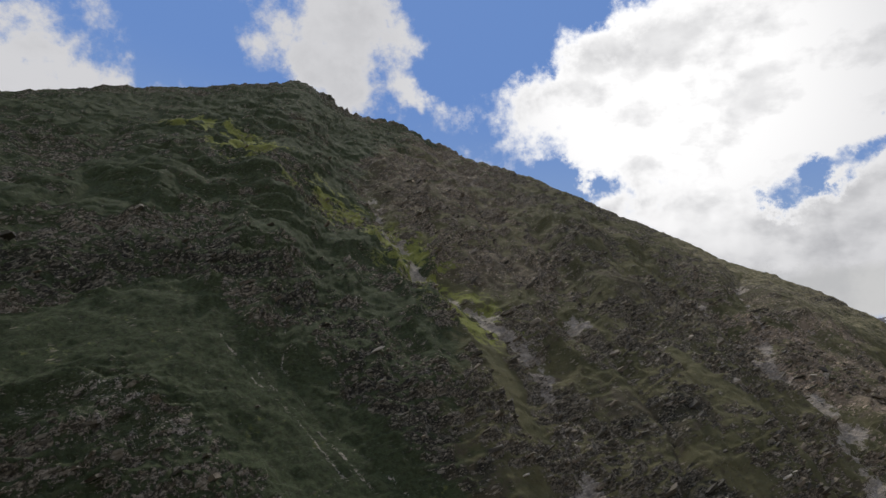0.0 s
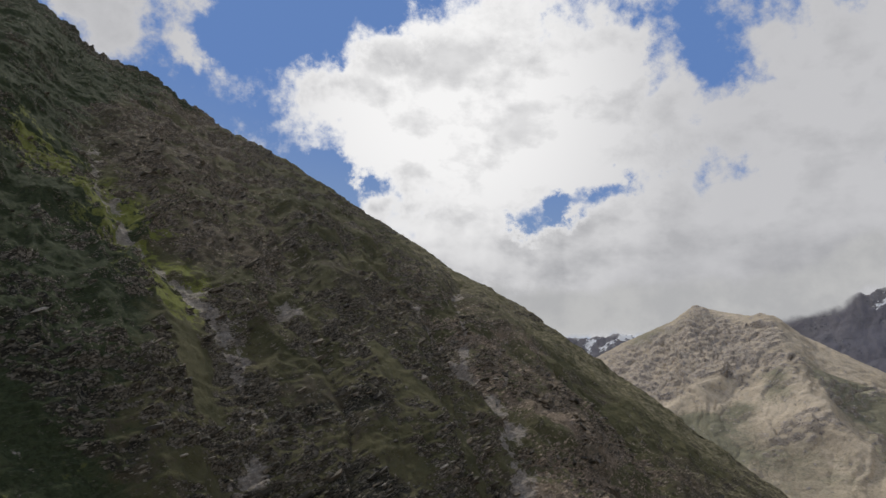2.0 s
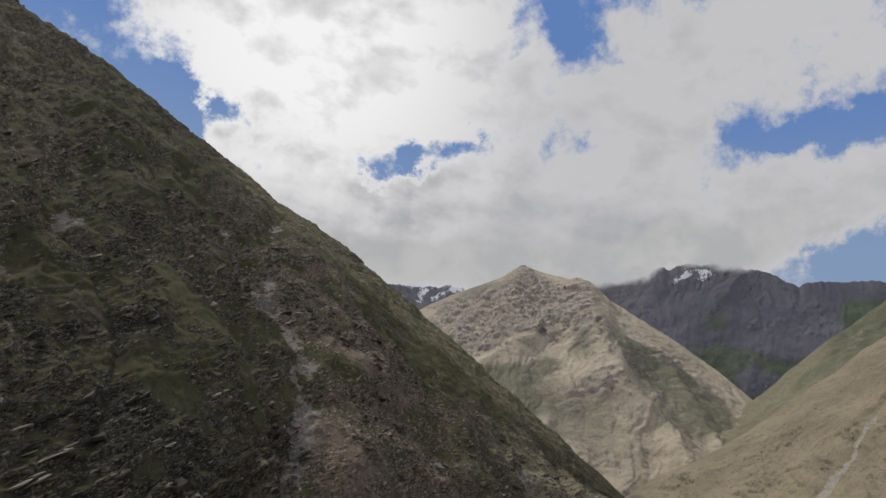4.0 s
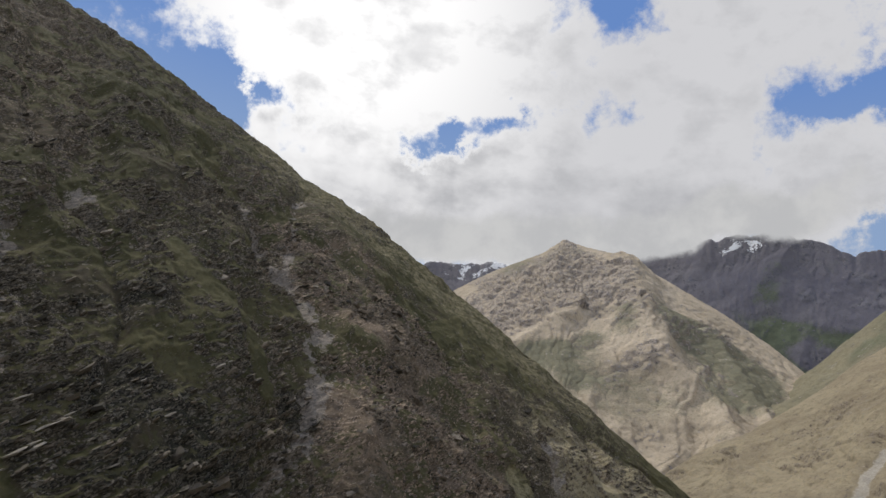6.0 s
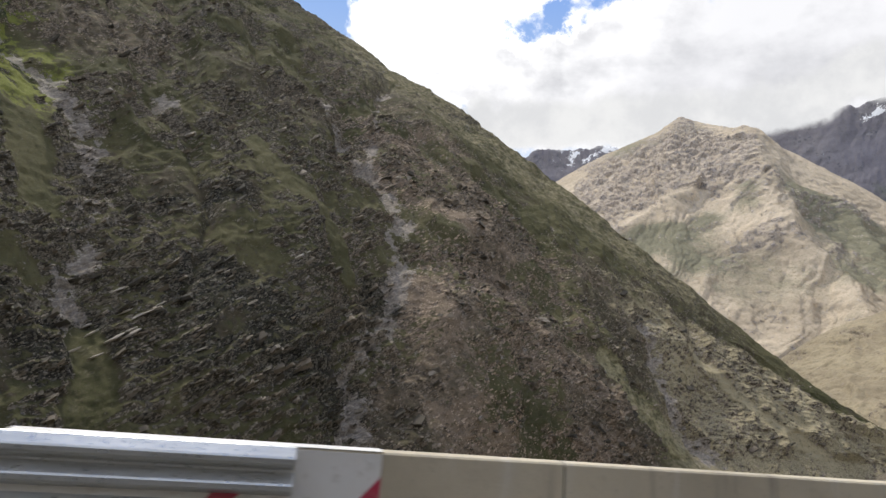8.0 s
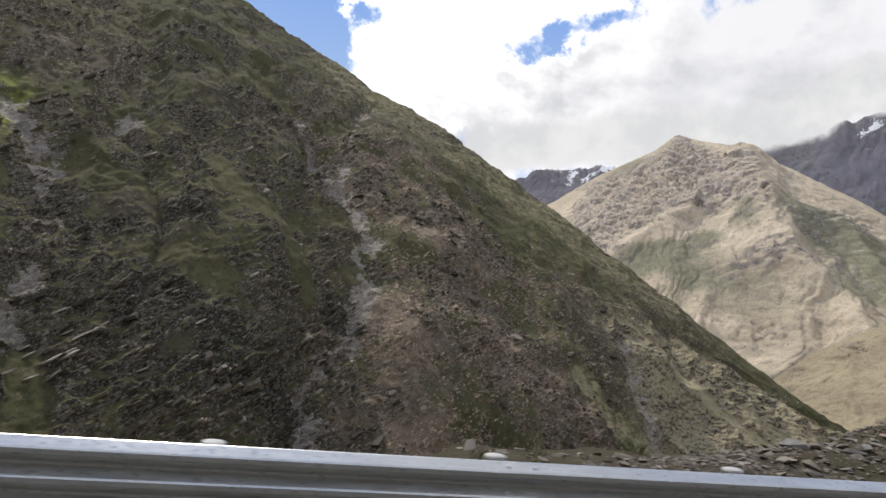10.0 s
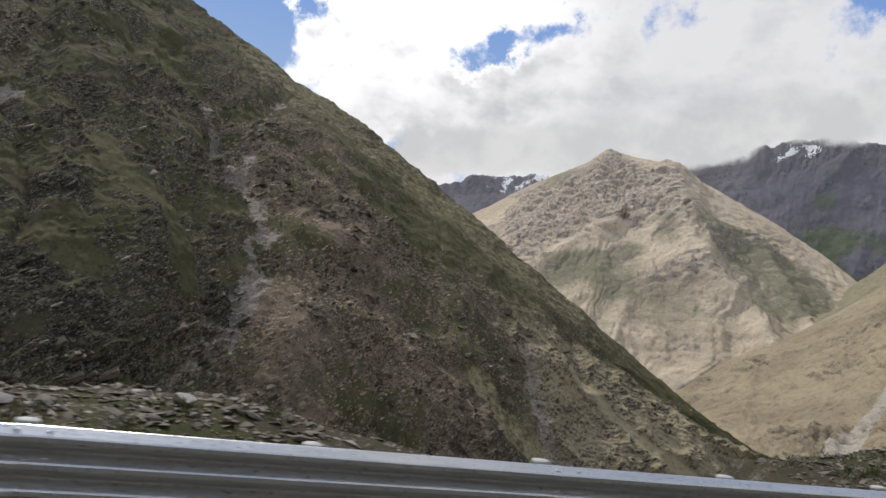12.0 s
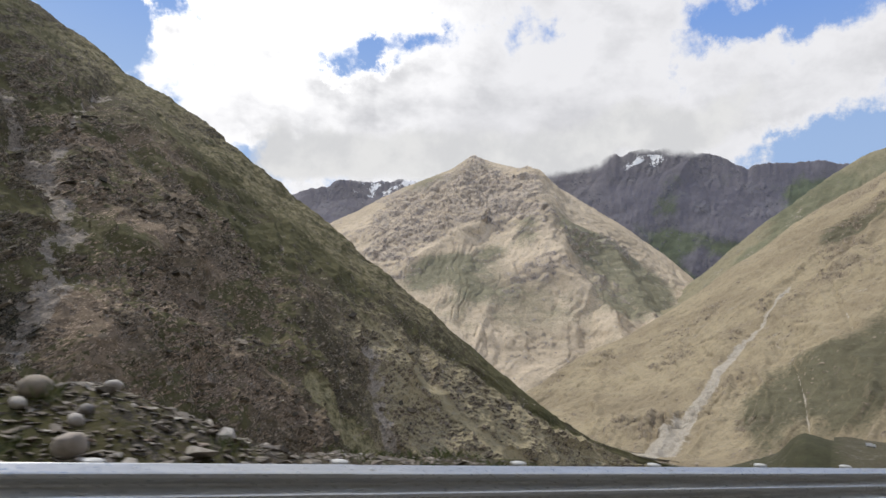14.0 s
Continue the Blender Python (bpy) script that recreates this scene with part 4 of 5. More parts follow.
def paint_material(name, base, dirt):
    m, n = material(name)
    at = n.add("ShaderNodeTexCoord").outputs["Object"]
    wear = n.noise(at, 7.0, 7.0, 0.7)
    colour = n.mix(n.span(wear, 0.52, 0.72, 0.0, 0.75), base, dirt)
    colour = n.mix(n.span(n.noise(at, 1.5, 4.0, 0.5), 0.45, 0.7, 0.0, 0.35), colour, dirt)
    finish(n, colour, 0.6, 0.0, wear, 0.2, 0.004)
    return m


def stone_material():
    m, n = material("slaty stone")
    at = n.add("ShaderNodeTexCoord").outputs["Object"]
    info = n.add("ShaderNodeObjectInfo").outputs["Random"]
    island = n.add("ShaderNodeNewGeometry").outputs["Random Per Island"]
    pick = n.math("FRACT", n.math("ADD", info, island))
    ramp = n.add("ShaderNodeValToRGB", {0: pick})
    stops = [(0.0, (0.095, 0.08, 0.06)), (0.35, (0.165, 0.135, 0.10)), (0.6, (0.13, 0.112, 0.092)), (0.8, (0.225, 0.195, 0.15)), (0.93, (0.37, 0.34, 0.29)), (1.0, (0.30, 0.22, 0.17))]
    while len(ramp.color_ramp.elements) < len(stops):
        ramp.color_ramp.elements.new(0.5)
    for e, (where, colour) in zip(ramp.color_ramp.elements, stops):
        e.position, e.color = where, (*colour, 1)
    wear, fine = n.noise(at, 5.0, 6.0, 0.65), n.noise(at, 28.0, 5.0, 0.6)
    colour = n.mix(n.span(wear, 0.38, 0.68, 0.0, 0.55), ramp.outputs[0], (0.10, 0.082, 0.06))
    colour = n.mix(n.span(fine, 0.55, 0.7, 0.0, 0.35), colour, (0.38, 0.36, 0.33))
    finish(n, colour, 0.85, 0.0, n.math("ADD", wear, n.math("MULTIPLY", fine, 0.4)), 0.5, 0.03)
    return m


def boulder_material(name, base, dark):
    m, n = material(name)
    at = n.add("ShaderNodeTexCoord").outputs["Object"]
    wear, fine = n.noise(at, 4.0, 6.0, 0.65), n.noise(at, 40.0, 5.0, 0.6)
    colour = n.mix(n.span(wear, 0.36, 0.68), base, dark)
    colour = n.mix(n.span(fine, 0.5, 0.7, 0.0, 0.4), colour, tuple(c * 0.6 for c in base))
    finish(n, colour, 0.85, 0.0, n.math("ADD", wear, n.math("MULTIPLY", fine, 0.3)), 0.4, 0.03)
    return m


def asphalt_material():
    m, n = material("asphalt")
    at = n.add("ShaderNodeTexCoord").outputs["Object"]
    fine, wide = n.noise(at, 90.0, 4.0, 0.6), n.noise(at, 0.6, 5.0, 0.55)
    finish(n, n.mix(n.span(fine, 0.4, 0.7), n.mix(wide, (0.045, 0.045, 0.046), (0.065, 0.064, 0.062)), (0.10, 0.10, 0.098)), 0.9, 0.0, fine, 0.5, 0.006)
    return m


def blade_material():
    m, n = material("grass blades")
    island = n.add("ShaderNodeNewGeometry").outputs["Random Per Island"]
    finish(n, n.mix(island, (0.065, 0.10, 0.025), (0.16, 0.16, 0.055)), 0.7)
    return m


steel, concrete, stone_mat, asphalt, blade_mat = steel_material(), concrete_material(), stone_material(), asphalt_material(), blade_material()
white_paint = paint_material("white paint", (0.72, 0.70, 0.66), (0.42, 0.38, 0.32))
red_paint = paint_material("red paint", (0.46, 0.035, 0.075), (0.40, 0.16, 0.15))
cap_paint = paint_material("pale cap paint", (0.46, 0.46, 0.44), (0.30, 0.28, 0.26))
dark_fill = paint_material("dark joint filler", (0.05, 0.045, 0.04), (0.09, 0.08, 0.07))


# ---- mesh helpers ----
def mesh_of(name, bm, mat, smoothed=False):
    mesh = bpy.data.meshes.new(name)
    bm.to_mesh(mesh)
    bm.free()
    mesh.materials.append(mat)
    if smoothed:
        for f in mesh.polygons:
            f.use_smooth = True
    return mesh


def part(name, data, mat=None, parent=None, label="", m=None):
    """Links a bmesh or a mesh as one object under a thing or a part."""
    ob = new(name, mesh_of(name, data, mat) if isinstance(data, bmesh.types.BMesh) else data)
    ob.parent = parent
    if m is not None:
        ob.matrix_basis = m
    return tagged(ob, label)


def extrude_profile(points, x0, x1, closed=True, steps=1):
    """A bmesh of a profile (y, z) drawn along x."""
    bm = bmesh.new()
    rings = [[bm.verts.new((x0 + (x1 - x0) * i / steps, y, z)) for y, z in points] for i in range(steps + 1)]
    k = len(points)
    for a, b in zip(rings, rings[1:]):
        for j in range(k if closed else k - 1):
            bm.faces.new((a[j], b[j], b[(j + 1) % k], a[(j + 1) % k]))
    if closed:
        bm.faces.new(rings[0][::-1])
        bm.faces.new(rings[-1])
    bmesh.ops.recalc_face_normals(bm, faces=bm.faces)
    return bm


def tube(radius, z0, z1, sides=20, dome=0.0, lip=0.0):
    """An upright round bar; dome: height of a rounded top."""
    bm = bmesh.new()
    rows = [(radius, z0), (radius, z1 - lip), (radius * 0.97, z1)]
    if dome:
        rows += [(radius * math.cos(a), z1 + dome * math.sin(a)) for a in (0.5, 1.0, 1.35)]
    rings = [[bm.verts.new((r * math.cos(2 * math.pi * i / sides), r * math.sin(2 * math.pi * i / sides), z)) for i in range(sides)] for r, z in rows]
    for a, b in zip(rings, rings[1:]):
        for i in range(sides):
            bm.faces.new((a[i], a[(i + 1) % sides], b[(i + 1) % sides], b[i]))
    bm.faces.new(rings[0][::-1])
    bm.faces.new(rings[-1])
    return bm


def hull(seed, size, count=16, flat=0.45, round_off=0.0):
    """An angular or water-worn stone: the hull of scattered points."""
    rnd = random.Random(seed)
    bm = bmesh.new()
    for _ in range(count):
        d = Vector((rnd.gauss(0, 1), rnd.gauss(0, 1), rnd.gauss(0, 1))).normalized()
        r = 1.0 if round_off else rnd.uniform(0.75, 1.1)
        bm.verts.new((d.x * size * r, d.y * size * r * rnd.uniform(0.7, 1.0) if not round_off else d.y * size * 0.85, d.z * size * r * flat))
    res = bmesh.ops.convex_hull(bm, input=bm.verts)
    bmesh.ops.delete(bm, geom=[v for v in bm.verts if not v.link_faces], context="VERTS")
    if round_off:
        bmesh.ops.subdivide_edges(bm, edges=bm.edges, cuts=1, use_grid_fill=True, smooth=round_off)
        for v in bm.verts:
            v.co *= 1 + 0.10 * (noise.noise(v.co * 2.2 / size + Vector((seed, 0, 0))))
    bmesh.ops.recalc_face_normals(bm, faces=bm.faces)
    return bm


# ---- road ----
def build_road():
    bm = extrude_profile([(-13.0, 0.0), (-0.35, 0.0), (-0.35, -0.3), (-13.0, -0.3)], -300, 200, True, 1)
    road = tagged(new("road", mesh_of("road", bm, asphalt)), "grey asphalt mountain road", "road", kind="structure")
    part("edge_line", extrude_profile([(-1.0, 0.004), (-0.85, 0.004), (-0.85, -0.02), (-1.0, -0.02)], -300, 200), white_paint, road, "worn white edge line")
    return road


def build_unseen_slope():
    """A hillside out of view behind the road, added to darken the guardrail's reflections."""
    xs, t = np.linspace(-420, 320, 186), np.concatenate([[0], np.linspace(0.004, 1, 60)])
    X, V = np.meshgrid(xs, t)
    q = np.stack([X.ravel(), -13.5 - V.ravel() * 190, -0.4 + V.ravel() * 175], 1)
    q[:, 2] += (fbm(q / 30, 5, 401) - 0.4) * 26 * smooth(V.ravel(), 0, 0.1)
    ones = np.ones(len(q))
    ob = sheet("hillside", q, *X.shape, near_mat, {"grass": 0.4 * ones, "rock": 0.3 * ones, "scree": 0.1 * ones})
    tagged(ob, "brown rocky hillside, unseen, added above the road", "hillside", kind="structure")


# ---- concrete parapets ----
PARAPET = [(0.03, 0.858), (0.045, 0.87), (0.145, 0.87), (0.16, 0.858), (0.22, -1.2), (-0.22, -1.2), (-0.22, 0.08), (-0.05, 0.30)]


def face_y(z):
    """The road face of the parapet at a height."""
    return 0.03 - 0.08 * (0.858 - z) / 0.558 if z > 0.30 else -0.05 - 0.17 * (0.30 - z) / 0.22


def slab_on_face(outline, proud=0.004):
    """A thin coat on the parapet's road face; outline: rows of x, z."""
    bm = bmesh.new()
    front = [bm.verts.new((x, face_y(z) - proud, z)) for x, z in outline]
    rear = [bm.verts.new((x, face_y(z) + 0.01, z)) for x, z in outline]
    k = len(outline)
    bm.faces.new(front)
    bm.faces.new(rear[::-1])
    for i in range(k):
        bm.faces.new((front[i], rear[i], rear[(i + 1) % k], front[(i + 1) % k]))
    bmesh.ops.recalc_face_normals(bm, faces=bm.faces)
    return bm


def clipped_stripe(x0, x1, low, wide):
    """A diagonal band (x rising with z) of a painted block, cut to the block."""
    out = []
    heights = [0.31 + 0.547 * i / 20 for i in range(21)]
    for z in heights:
        out.append((min(max(low + (z - 0.30) * 0.95, x0), x1), z))
    back = []
    for z in heights[::-1]:
        back.append((min(max(low + wide + (z - 0.30) * 0.95, x0), x1), z))
    return out + back


def build_parapet(spans, painted, label):
    thing = tagged(new("parapet", None), label, "parapet")
    for x0, x1 in spans:
        bm = extrude_profile(PARAPET, x0 + 0.008, x1 - 0.008, True, max(1, int((x1 - x0) / 0.8)))
        for v in bm.verts:
            v.co.z += 0.006 * noise.noise(Vector((v.co.x * 1.7, v.co.y * 9, 3.0))) if v.co.z > 0.8 else 0
        part("wall_block", bm, concrete, thing)
        part("joint", extrude_profile([(y + (0.012 if y < 0.2 else -0.012), z - (0.012 if z > 0.8 else 0)) for y, z in PARAPET], x1 - 0.009, x1 + 0.009), dark_fill, thing, "dark filled joint")
    for x0, x1, lows in painted:
        coat = part("painted_end", slab_on_face([(x0, 0.31), (x1, 0.31), (x1, 0.857), (x0, 0.857)]), white_paint, thing, "dirty white painted end")
        top = extrude_profile([(0.035, 0.871), (0.15, 0.871), (0.15, 0.875), (0.035, 0.875)], x0, x1)
        part("painted_top", top, white_paint, coat)
        for low in lows:
            part("stripe", slab_on_face(clipped_stripe(x0 + 0.002, x1 - 0.002, low, 0.17), 0.008), red_paint, coat, "faded red diagonal stripe")
    return thing


# ---- guardrail ----
def beam_profile():
    """Three waves of folded sheet, outer and inner skin; y towards the road is negative."""
    front = [(-0.004, 0.0), (-0.012, -0.003)]
    for k in range(3):
        top = -0.012 - 0.172 * k
        front += [(-0.075, top - 0.043), (-0.085, top - 0.055), (-0.085, top - 0.085), (-0.075, top - 0.097), (-0.014, top - 0.132), (-0.004, top - 0.145)]
        if k < 2:
            front += [(-0.004, top - 0.158), (-0.014, top - 0.170)]
    inner = [(y + 0.004, z - (0.002 if i < 2 else 0)) for i, (y, z) in enumerate(front)]
    return front + inner[::-1]


def build_guardrail(x0, panels, post_first, posts, label, top=0.88, tall=0.885, step=4.0):
    thing = tagged(new("guardrail", None), label, "guardrail")
    panel = mesh_of("beam_panel", extrude_profile([(y, z + top) for y, z in beam_profile()], -0.02, step + 0.06), steel)
    for f in panel.polygons:
        f.use_smooth = False
    bolt = mesh_of("bolt", tube(0.016, 0.0, 0.008, 8, 0.008), steel, True)
    spacer = extrude_profile([(0.0, top - 0.06), (0.12, top - 0.06), (0.12, top - 0.42), (0.0, top - 0.42)], -0.09, 0.09)
    bmesh.ops.bevel(spacer, geom=spacer.edges, offset=0.012, segments=2, affect="EDGES")
    spacer = mesh_of("spacer", spacer, steel)
    post = mesh_of("post", tube(0.07, -0.7, tall, 20), steel, True)
    cap = mesh_of("cap", tube(0.078, tall - 0.025, tall + 0.008, 20, 0.014), cap_paint, True)
    lean = random.Random(5)
    for i in range(panels):
        # each panel laps a little over the next one
        one = part("beam_panel", panel, None, thing, "", pose(x0 + step * i, -0.003 * (i % 2), 0.004 * lean.uniform(-1, 1), 0, 0, 0))
        for dx in (0.0, 0.2):
            for k in range(3):
                slope = pose(dx + 0.02, -0.045, top - 0.036 - 0.172 * k, 55, 0, 0)
                part("bolt", bolt, None, one, "", slope)
    for i in range(posts):
        x = post_first + 2 * i
        p = part("post", post, None, thing, "", pose(x + lean.uniform(-0.02, 0.02), 0.2, lean.uniform(-0.012, 0.008), lean.uniform(-1, 1), lean.uniform(-1, 1), 0))
        part("cap", cap, None, p, "pale rounded post cap")
        part("spacer", spacer, None, thing, "", pose(x, 0.006, 0))
    return thing


def build_marker_post(x, y):
    thing = tagged(new("marker_post", None, ), "white roadside marker post with a slanted top", "marker post")
    bm = bmesh.new()
    w, dp = 0.055, 0.05
    lower = [bm.verts.new((a * w, b * dp, -0.6)) for a, b in ((-1, -1), (1, -1), (1, 1), (-1, 1))]
    upper = [bm.verts.new((a * w, b * dp, 0.10 + (0.03 if a < 0 else 0.0))) for a, b in ((-1, -1), (1, -1), (1, 1), (-1, 1))]
    bm.faces.new(lower[::-1])
    bm.faces.new(upper)
    for i in range(4):
        bm.faces.new((lower[i], lower[(i + 1) % 4], upper[(i + 1) % 4], upper[i]))
    bmesh.ops.bevel(bm, geom=bm.edges, offset=0.008, segments=2, affect="EDGES")
    part("shaft", bm, white_paint, thing, "", pose(0, 0, 0.9, 1.5, -2, 0))
    thing.matrix_basis = pose(x, y, 0)
    return thing


# ---- rubble, stones and boulders ----
def on_bank(rnd):
    """A place on the bank, thicker where the bank is high."""
    while True:
        x, y = rnd.choice((rnd.uniform(-6, 24), rnd.uniform(-1, 22), rnd.uniform(34, 56), rnd.uniform(34, 62))), rnd.uniform(0.7, 11.5)
        if y > min(np.interp(x, BRINK_X, BRINK_Y) + 0.5, np.interp(x, BANK_X, BANK_Y) + 1.2):
            continue
        if rnd.random() < 0.22 + 0.8 * float(np.interp(x, BANK_X, BANK_H)):
            return x, y


def build_rubble():
    rnd = random.Random(11)
    shapes = [mesh_of("stone", hull(100 + i, 1.0, 11, 0.22 + 0.06 * (i % 5)), stone_mat) for i in range(14)]
    spots = [on_bank(rnd) for _ in range(28000)]
    z = ground_height([s[0] for s in spots], [s[1] for s in spots])
    sizes = [0.022 + 0.045 * rnd.random() ** 1.6 + 0.05 * rnd.random() ** 4 + 0.14 * rnd.random() ** 14 for _ in spots]
    order = sorted(range(len(spots)), key=lambda i: -sizes[i] / (spots[i][1] + 5) * (1 if 1 < spots[i][0] < 56 else 0.3))
    single = set(order[:300])
    cores = [np.array([v.co[:] for v in s.vertices]) for s in shapes]
    rims = [[list(f.vertices) for f in s.polygons] for s in shapes]
    verts, faces, count = [], [], 0
    for i, ((x, y), zz, s) in enumerate(zip(spots, z, sizes)):
        m = pose(x, y, float(zz) + s * 0.06, rnd.gauss(0, 10), rnd.gauss(0, 10), rnd.uniform(0, 360)) @ Matrix.Diagonal((s * rnd.uniform(0.9, 1.8), s * rnd.uniform(0.7, 1.2), s * rnd.uniform(0.7, 1.2), 1))
        k = i % len(shapes)
        if i in single:
            part("stone", shapes[k], None, ground, "", m)
            continue
        a = np.array(m)
        verts.append(cores[k] @ a[:3, :3].T + a[:3, 3])
        faces += [[j + count for j in f] for f in rims[k]]
        count += len(cores[k])
    mesh = bpy.data.meshes.new("rubble")
    mesh.from_pydata(np.concatenate(verts).tolist(), [], faces)
    mesh.materials.append(stone_mat)
    tagged(new("rubble", mesh), "loose grey slabs and gravel on the bank", "rubble", kind="stuff")


def build_boulders():
    tan = boulder_material("tan boulder", (0.31, 0.265, 0.205), (0.19, 0.165, 0.13))
    pink = boulder_material("pinkish boulder", (0.38, 0.33, 0.275), (0.26, 0.225, 0.185))
    grey = boulder_material("grey boulder", (0.24, 0.225, 0.205), (0.13, 0.12, 0.11))
    pale = boulder_material("pale boulder", (0.48, 0.45, 0.40), (0.33, 0.30, 0.27))
    rows = [  # x, y, half width, flatness, material, label
        (48.78, 2.5, 0.24, 0.75, pink, "rounded pinkish boulder lying on the stony bank"), (48.35, 3.6, 0.27, 0.7, tan, "brown angular boulder lying on the bank's crest"),
        (47.5, 3.3, 0.22, 0.7, pink, "rounded pinkish boulder lying on the stony bank"), (47.2, 4.3, 0.28, 0.7, grey, "dark grey boulder on the bank's crest"),
        (46.4, 4.4, 0.26, 0.7, grey, "dark grey boulder on the bank's crest"), (48.8, 3.0, 0.12, 0.8, pale, "small pale boulder lying on the stony bank"),
        (48.9, 3.2, 0.12, 0.7, grey, "small grey boulder lying on the stony bank"), (48.2, 3.3, 0.13, 0.7, pale, "small pale boulder lying on the stony bank"),
        (50.6, 3.4, 0.20, 0.7, pale, "pale weathered boulder lying on the stony bank"), (48.7, 2.6, 0.10, 0.7, tan, "small tan boulder lying on the stony bank"),
        (49.2, 4.0, 0.14, 0.7, pale, "small pale boulder lying on the bank's crest"), (47.6, 2.8, 0.12, 0.7, pale, "small pale boulder lying on the stony bank"),
        (5.4, 5.0, 0.30, 0.55, grey, "grey slab boulder on the rubble bank"), (6.0, 4.7, 0.22, 0.5, grey, "grey slab boulder on the rubble bank"),
        (7.9, 4.6, 0.26, 0.55, pale, "pale slab boulder on the rubble bank"), (9.9, 3.9, 0.26, 0.5, pale, "pale slab boulder on the rubble bank"),
        (3.6, 5.6, 0.24, 0.5, grey, "grey boulder on the rubble bank"), (2.7, 6.2, 0.36, 0.42, grey, "large grey boulder half sunk in the bank"),
        (8.6, 6.0, 0.30, 0.4, pale, "flat pale slab on the bank's crest"), (10.6, 4.4, 0.20, 0.5, grey, "grey slab boulder on the rubble bank"),
        (14.6, 5.9, 0.34, 0.6, grey, "large grey boulder on the bank's crest"), (17.6, 5.0, 0.24, 0.5, pale, "pale slab boulder on the rubble bank"),
        (19.8, 5.4, 0.26, 0.5, pale, "pale slab boulder on the rubble bank"), (15.9, 3.6, 0.2, 0.6, pale, "pale boulder on the rubble bank"),
        (12.2, 5.4, 0.26, 0.5, grey, "grey slab boulder on the rubble bank"), (38.9, 8.0, 0.4, 0.45, grey, "grey slab on the rubble heap"),
        (38.0, 7.6, 0.36, 0.4, tan, "brown slab on the rubble heap"), (39.9, 7.7, 0.36, 0.4, grey, "grey slab on the rubble heap"), (44.6, 5.6, 0.34, 0.5, grey, "grey slab on the rubble heap"),
    ]
    for i, (x, y, s, flat, mat, label) in enumerate(rows):
        rounded = mat in (pink, tan) or "small" in label
        mesh = mesh_of("boulder", hull(300 + i, s * 0.85, 22 if rounded else 16, flat, 0.35 if rounded else 0.0), mat, rounded)
        ob = tagged(new("boulder", mesh), label, "boulder", "boulders on the bank")
        ob.matrix_basis = pose(x, y, float(ground_height([x], [y])[0]) + s * flat * 0.45, (i * 37) % 17 - 8, (i * 53) % 19 - 9, (i * 71) % 360)


def build_outcrops():
    """Pale ledges that stand out of the near mountainside along its bedding."""
    mat = boulder_material("pale ledge rock", (0.44, 0.395, 0.32), (0.22, 0.19, 0.15))
    rnd = random.Random(23)
    slabs = [(-103, 324, 4.2), (-98, 318, 3.4), (-94, 308, 5.0), (-112, 313, 4.4), (-107, 306, 3.6), (-89, 312, 5.4), (-91, 302, 5.0), (-111, 296, 4.2), (-96, 300, 4.6), (-101, 294, 4.0), (-57, 337, 3.0), (-52, 330, 2.6), (-84, 320, 3.2), (-62, 304, 3.0), (-43, 292, 2.6)]
    crags = [(-25, 361, 5), (-21, 364, 4), (-67, 439, 3), (-67, 453, 3), (18, 389, 4), (15, 366, 5), (15, 360, 5), (22, 376, 4), (6, 375, 4), (11, 352, 4), (-226, 316, 6), (-220, 306, 5), (-213, 295, 6), (-205, 290, 5), (-175, 428, 5), (-160, 412, 5),
             (-145, 395, 5), (-135, 375, 4), (-128, 360, 4), (30, 390, 4), (-60, 340, 4), (-45, 330, 4), (-275, 312, 4), (-150, 300, 4), (-140, 310, 4)]
    rows = slabs + crags
    for i, (x, y, size) in enumerate(rows):
        k = int(np.argmin((slope_places[:, 0] - x) ** 2 + (slope_places[:, 1] - y) ** 2))
        bm = hull(500 + i, size * 0.62, 18, 0.30)
        ob = tagged(new("rock_ledge", mesh_of("rock_ledge", bm, mat)), "pale tilted rock ledge on the mountainside", "rock", "rock ledges")
        px, py, pz = (float(a) for a in slope_places[k])
        thin = i < len(slabs)
        ob.matrix_basis = pose(px, py - (0.8 if thin else 0), pz + (0.5 if thin else 0), rnd.uniform(-4, 10), -33 + rnd.uniform(-5, 5), rnd.uniform(-8, 8)) @ Matrix.Diagonal((1.9, 0.55, 0.85, 1) if thin else (1.2, 0.6, 0.9, 1))


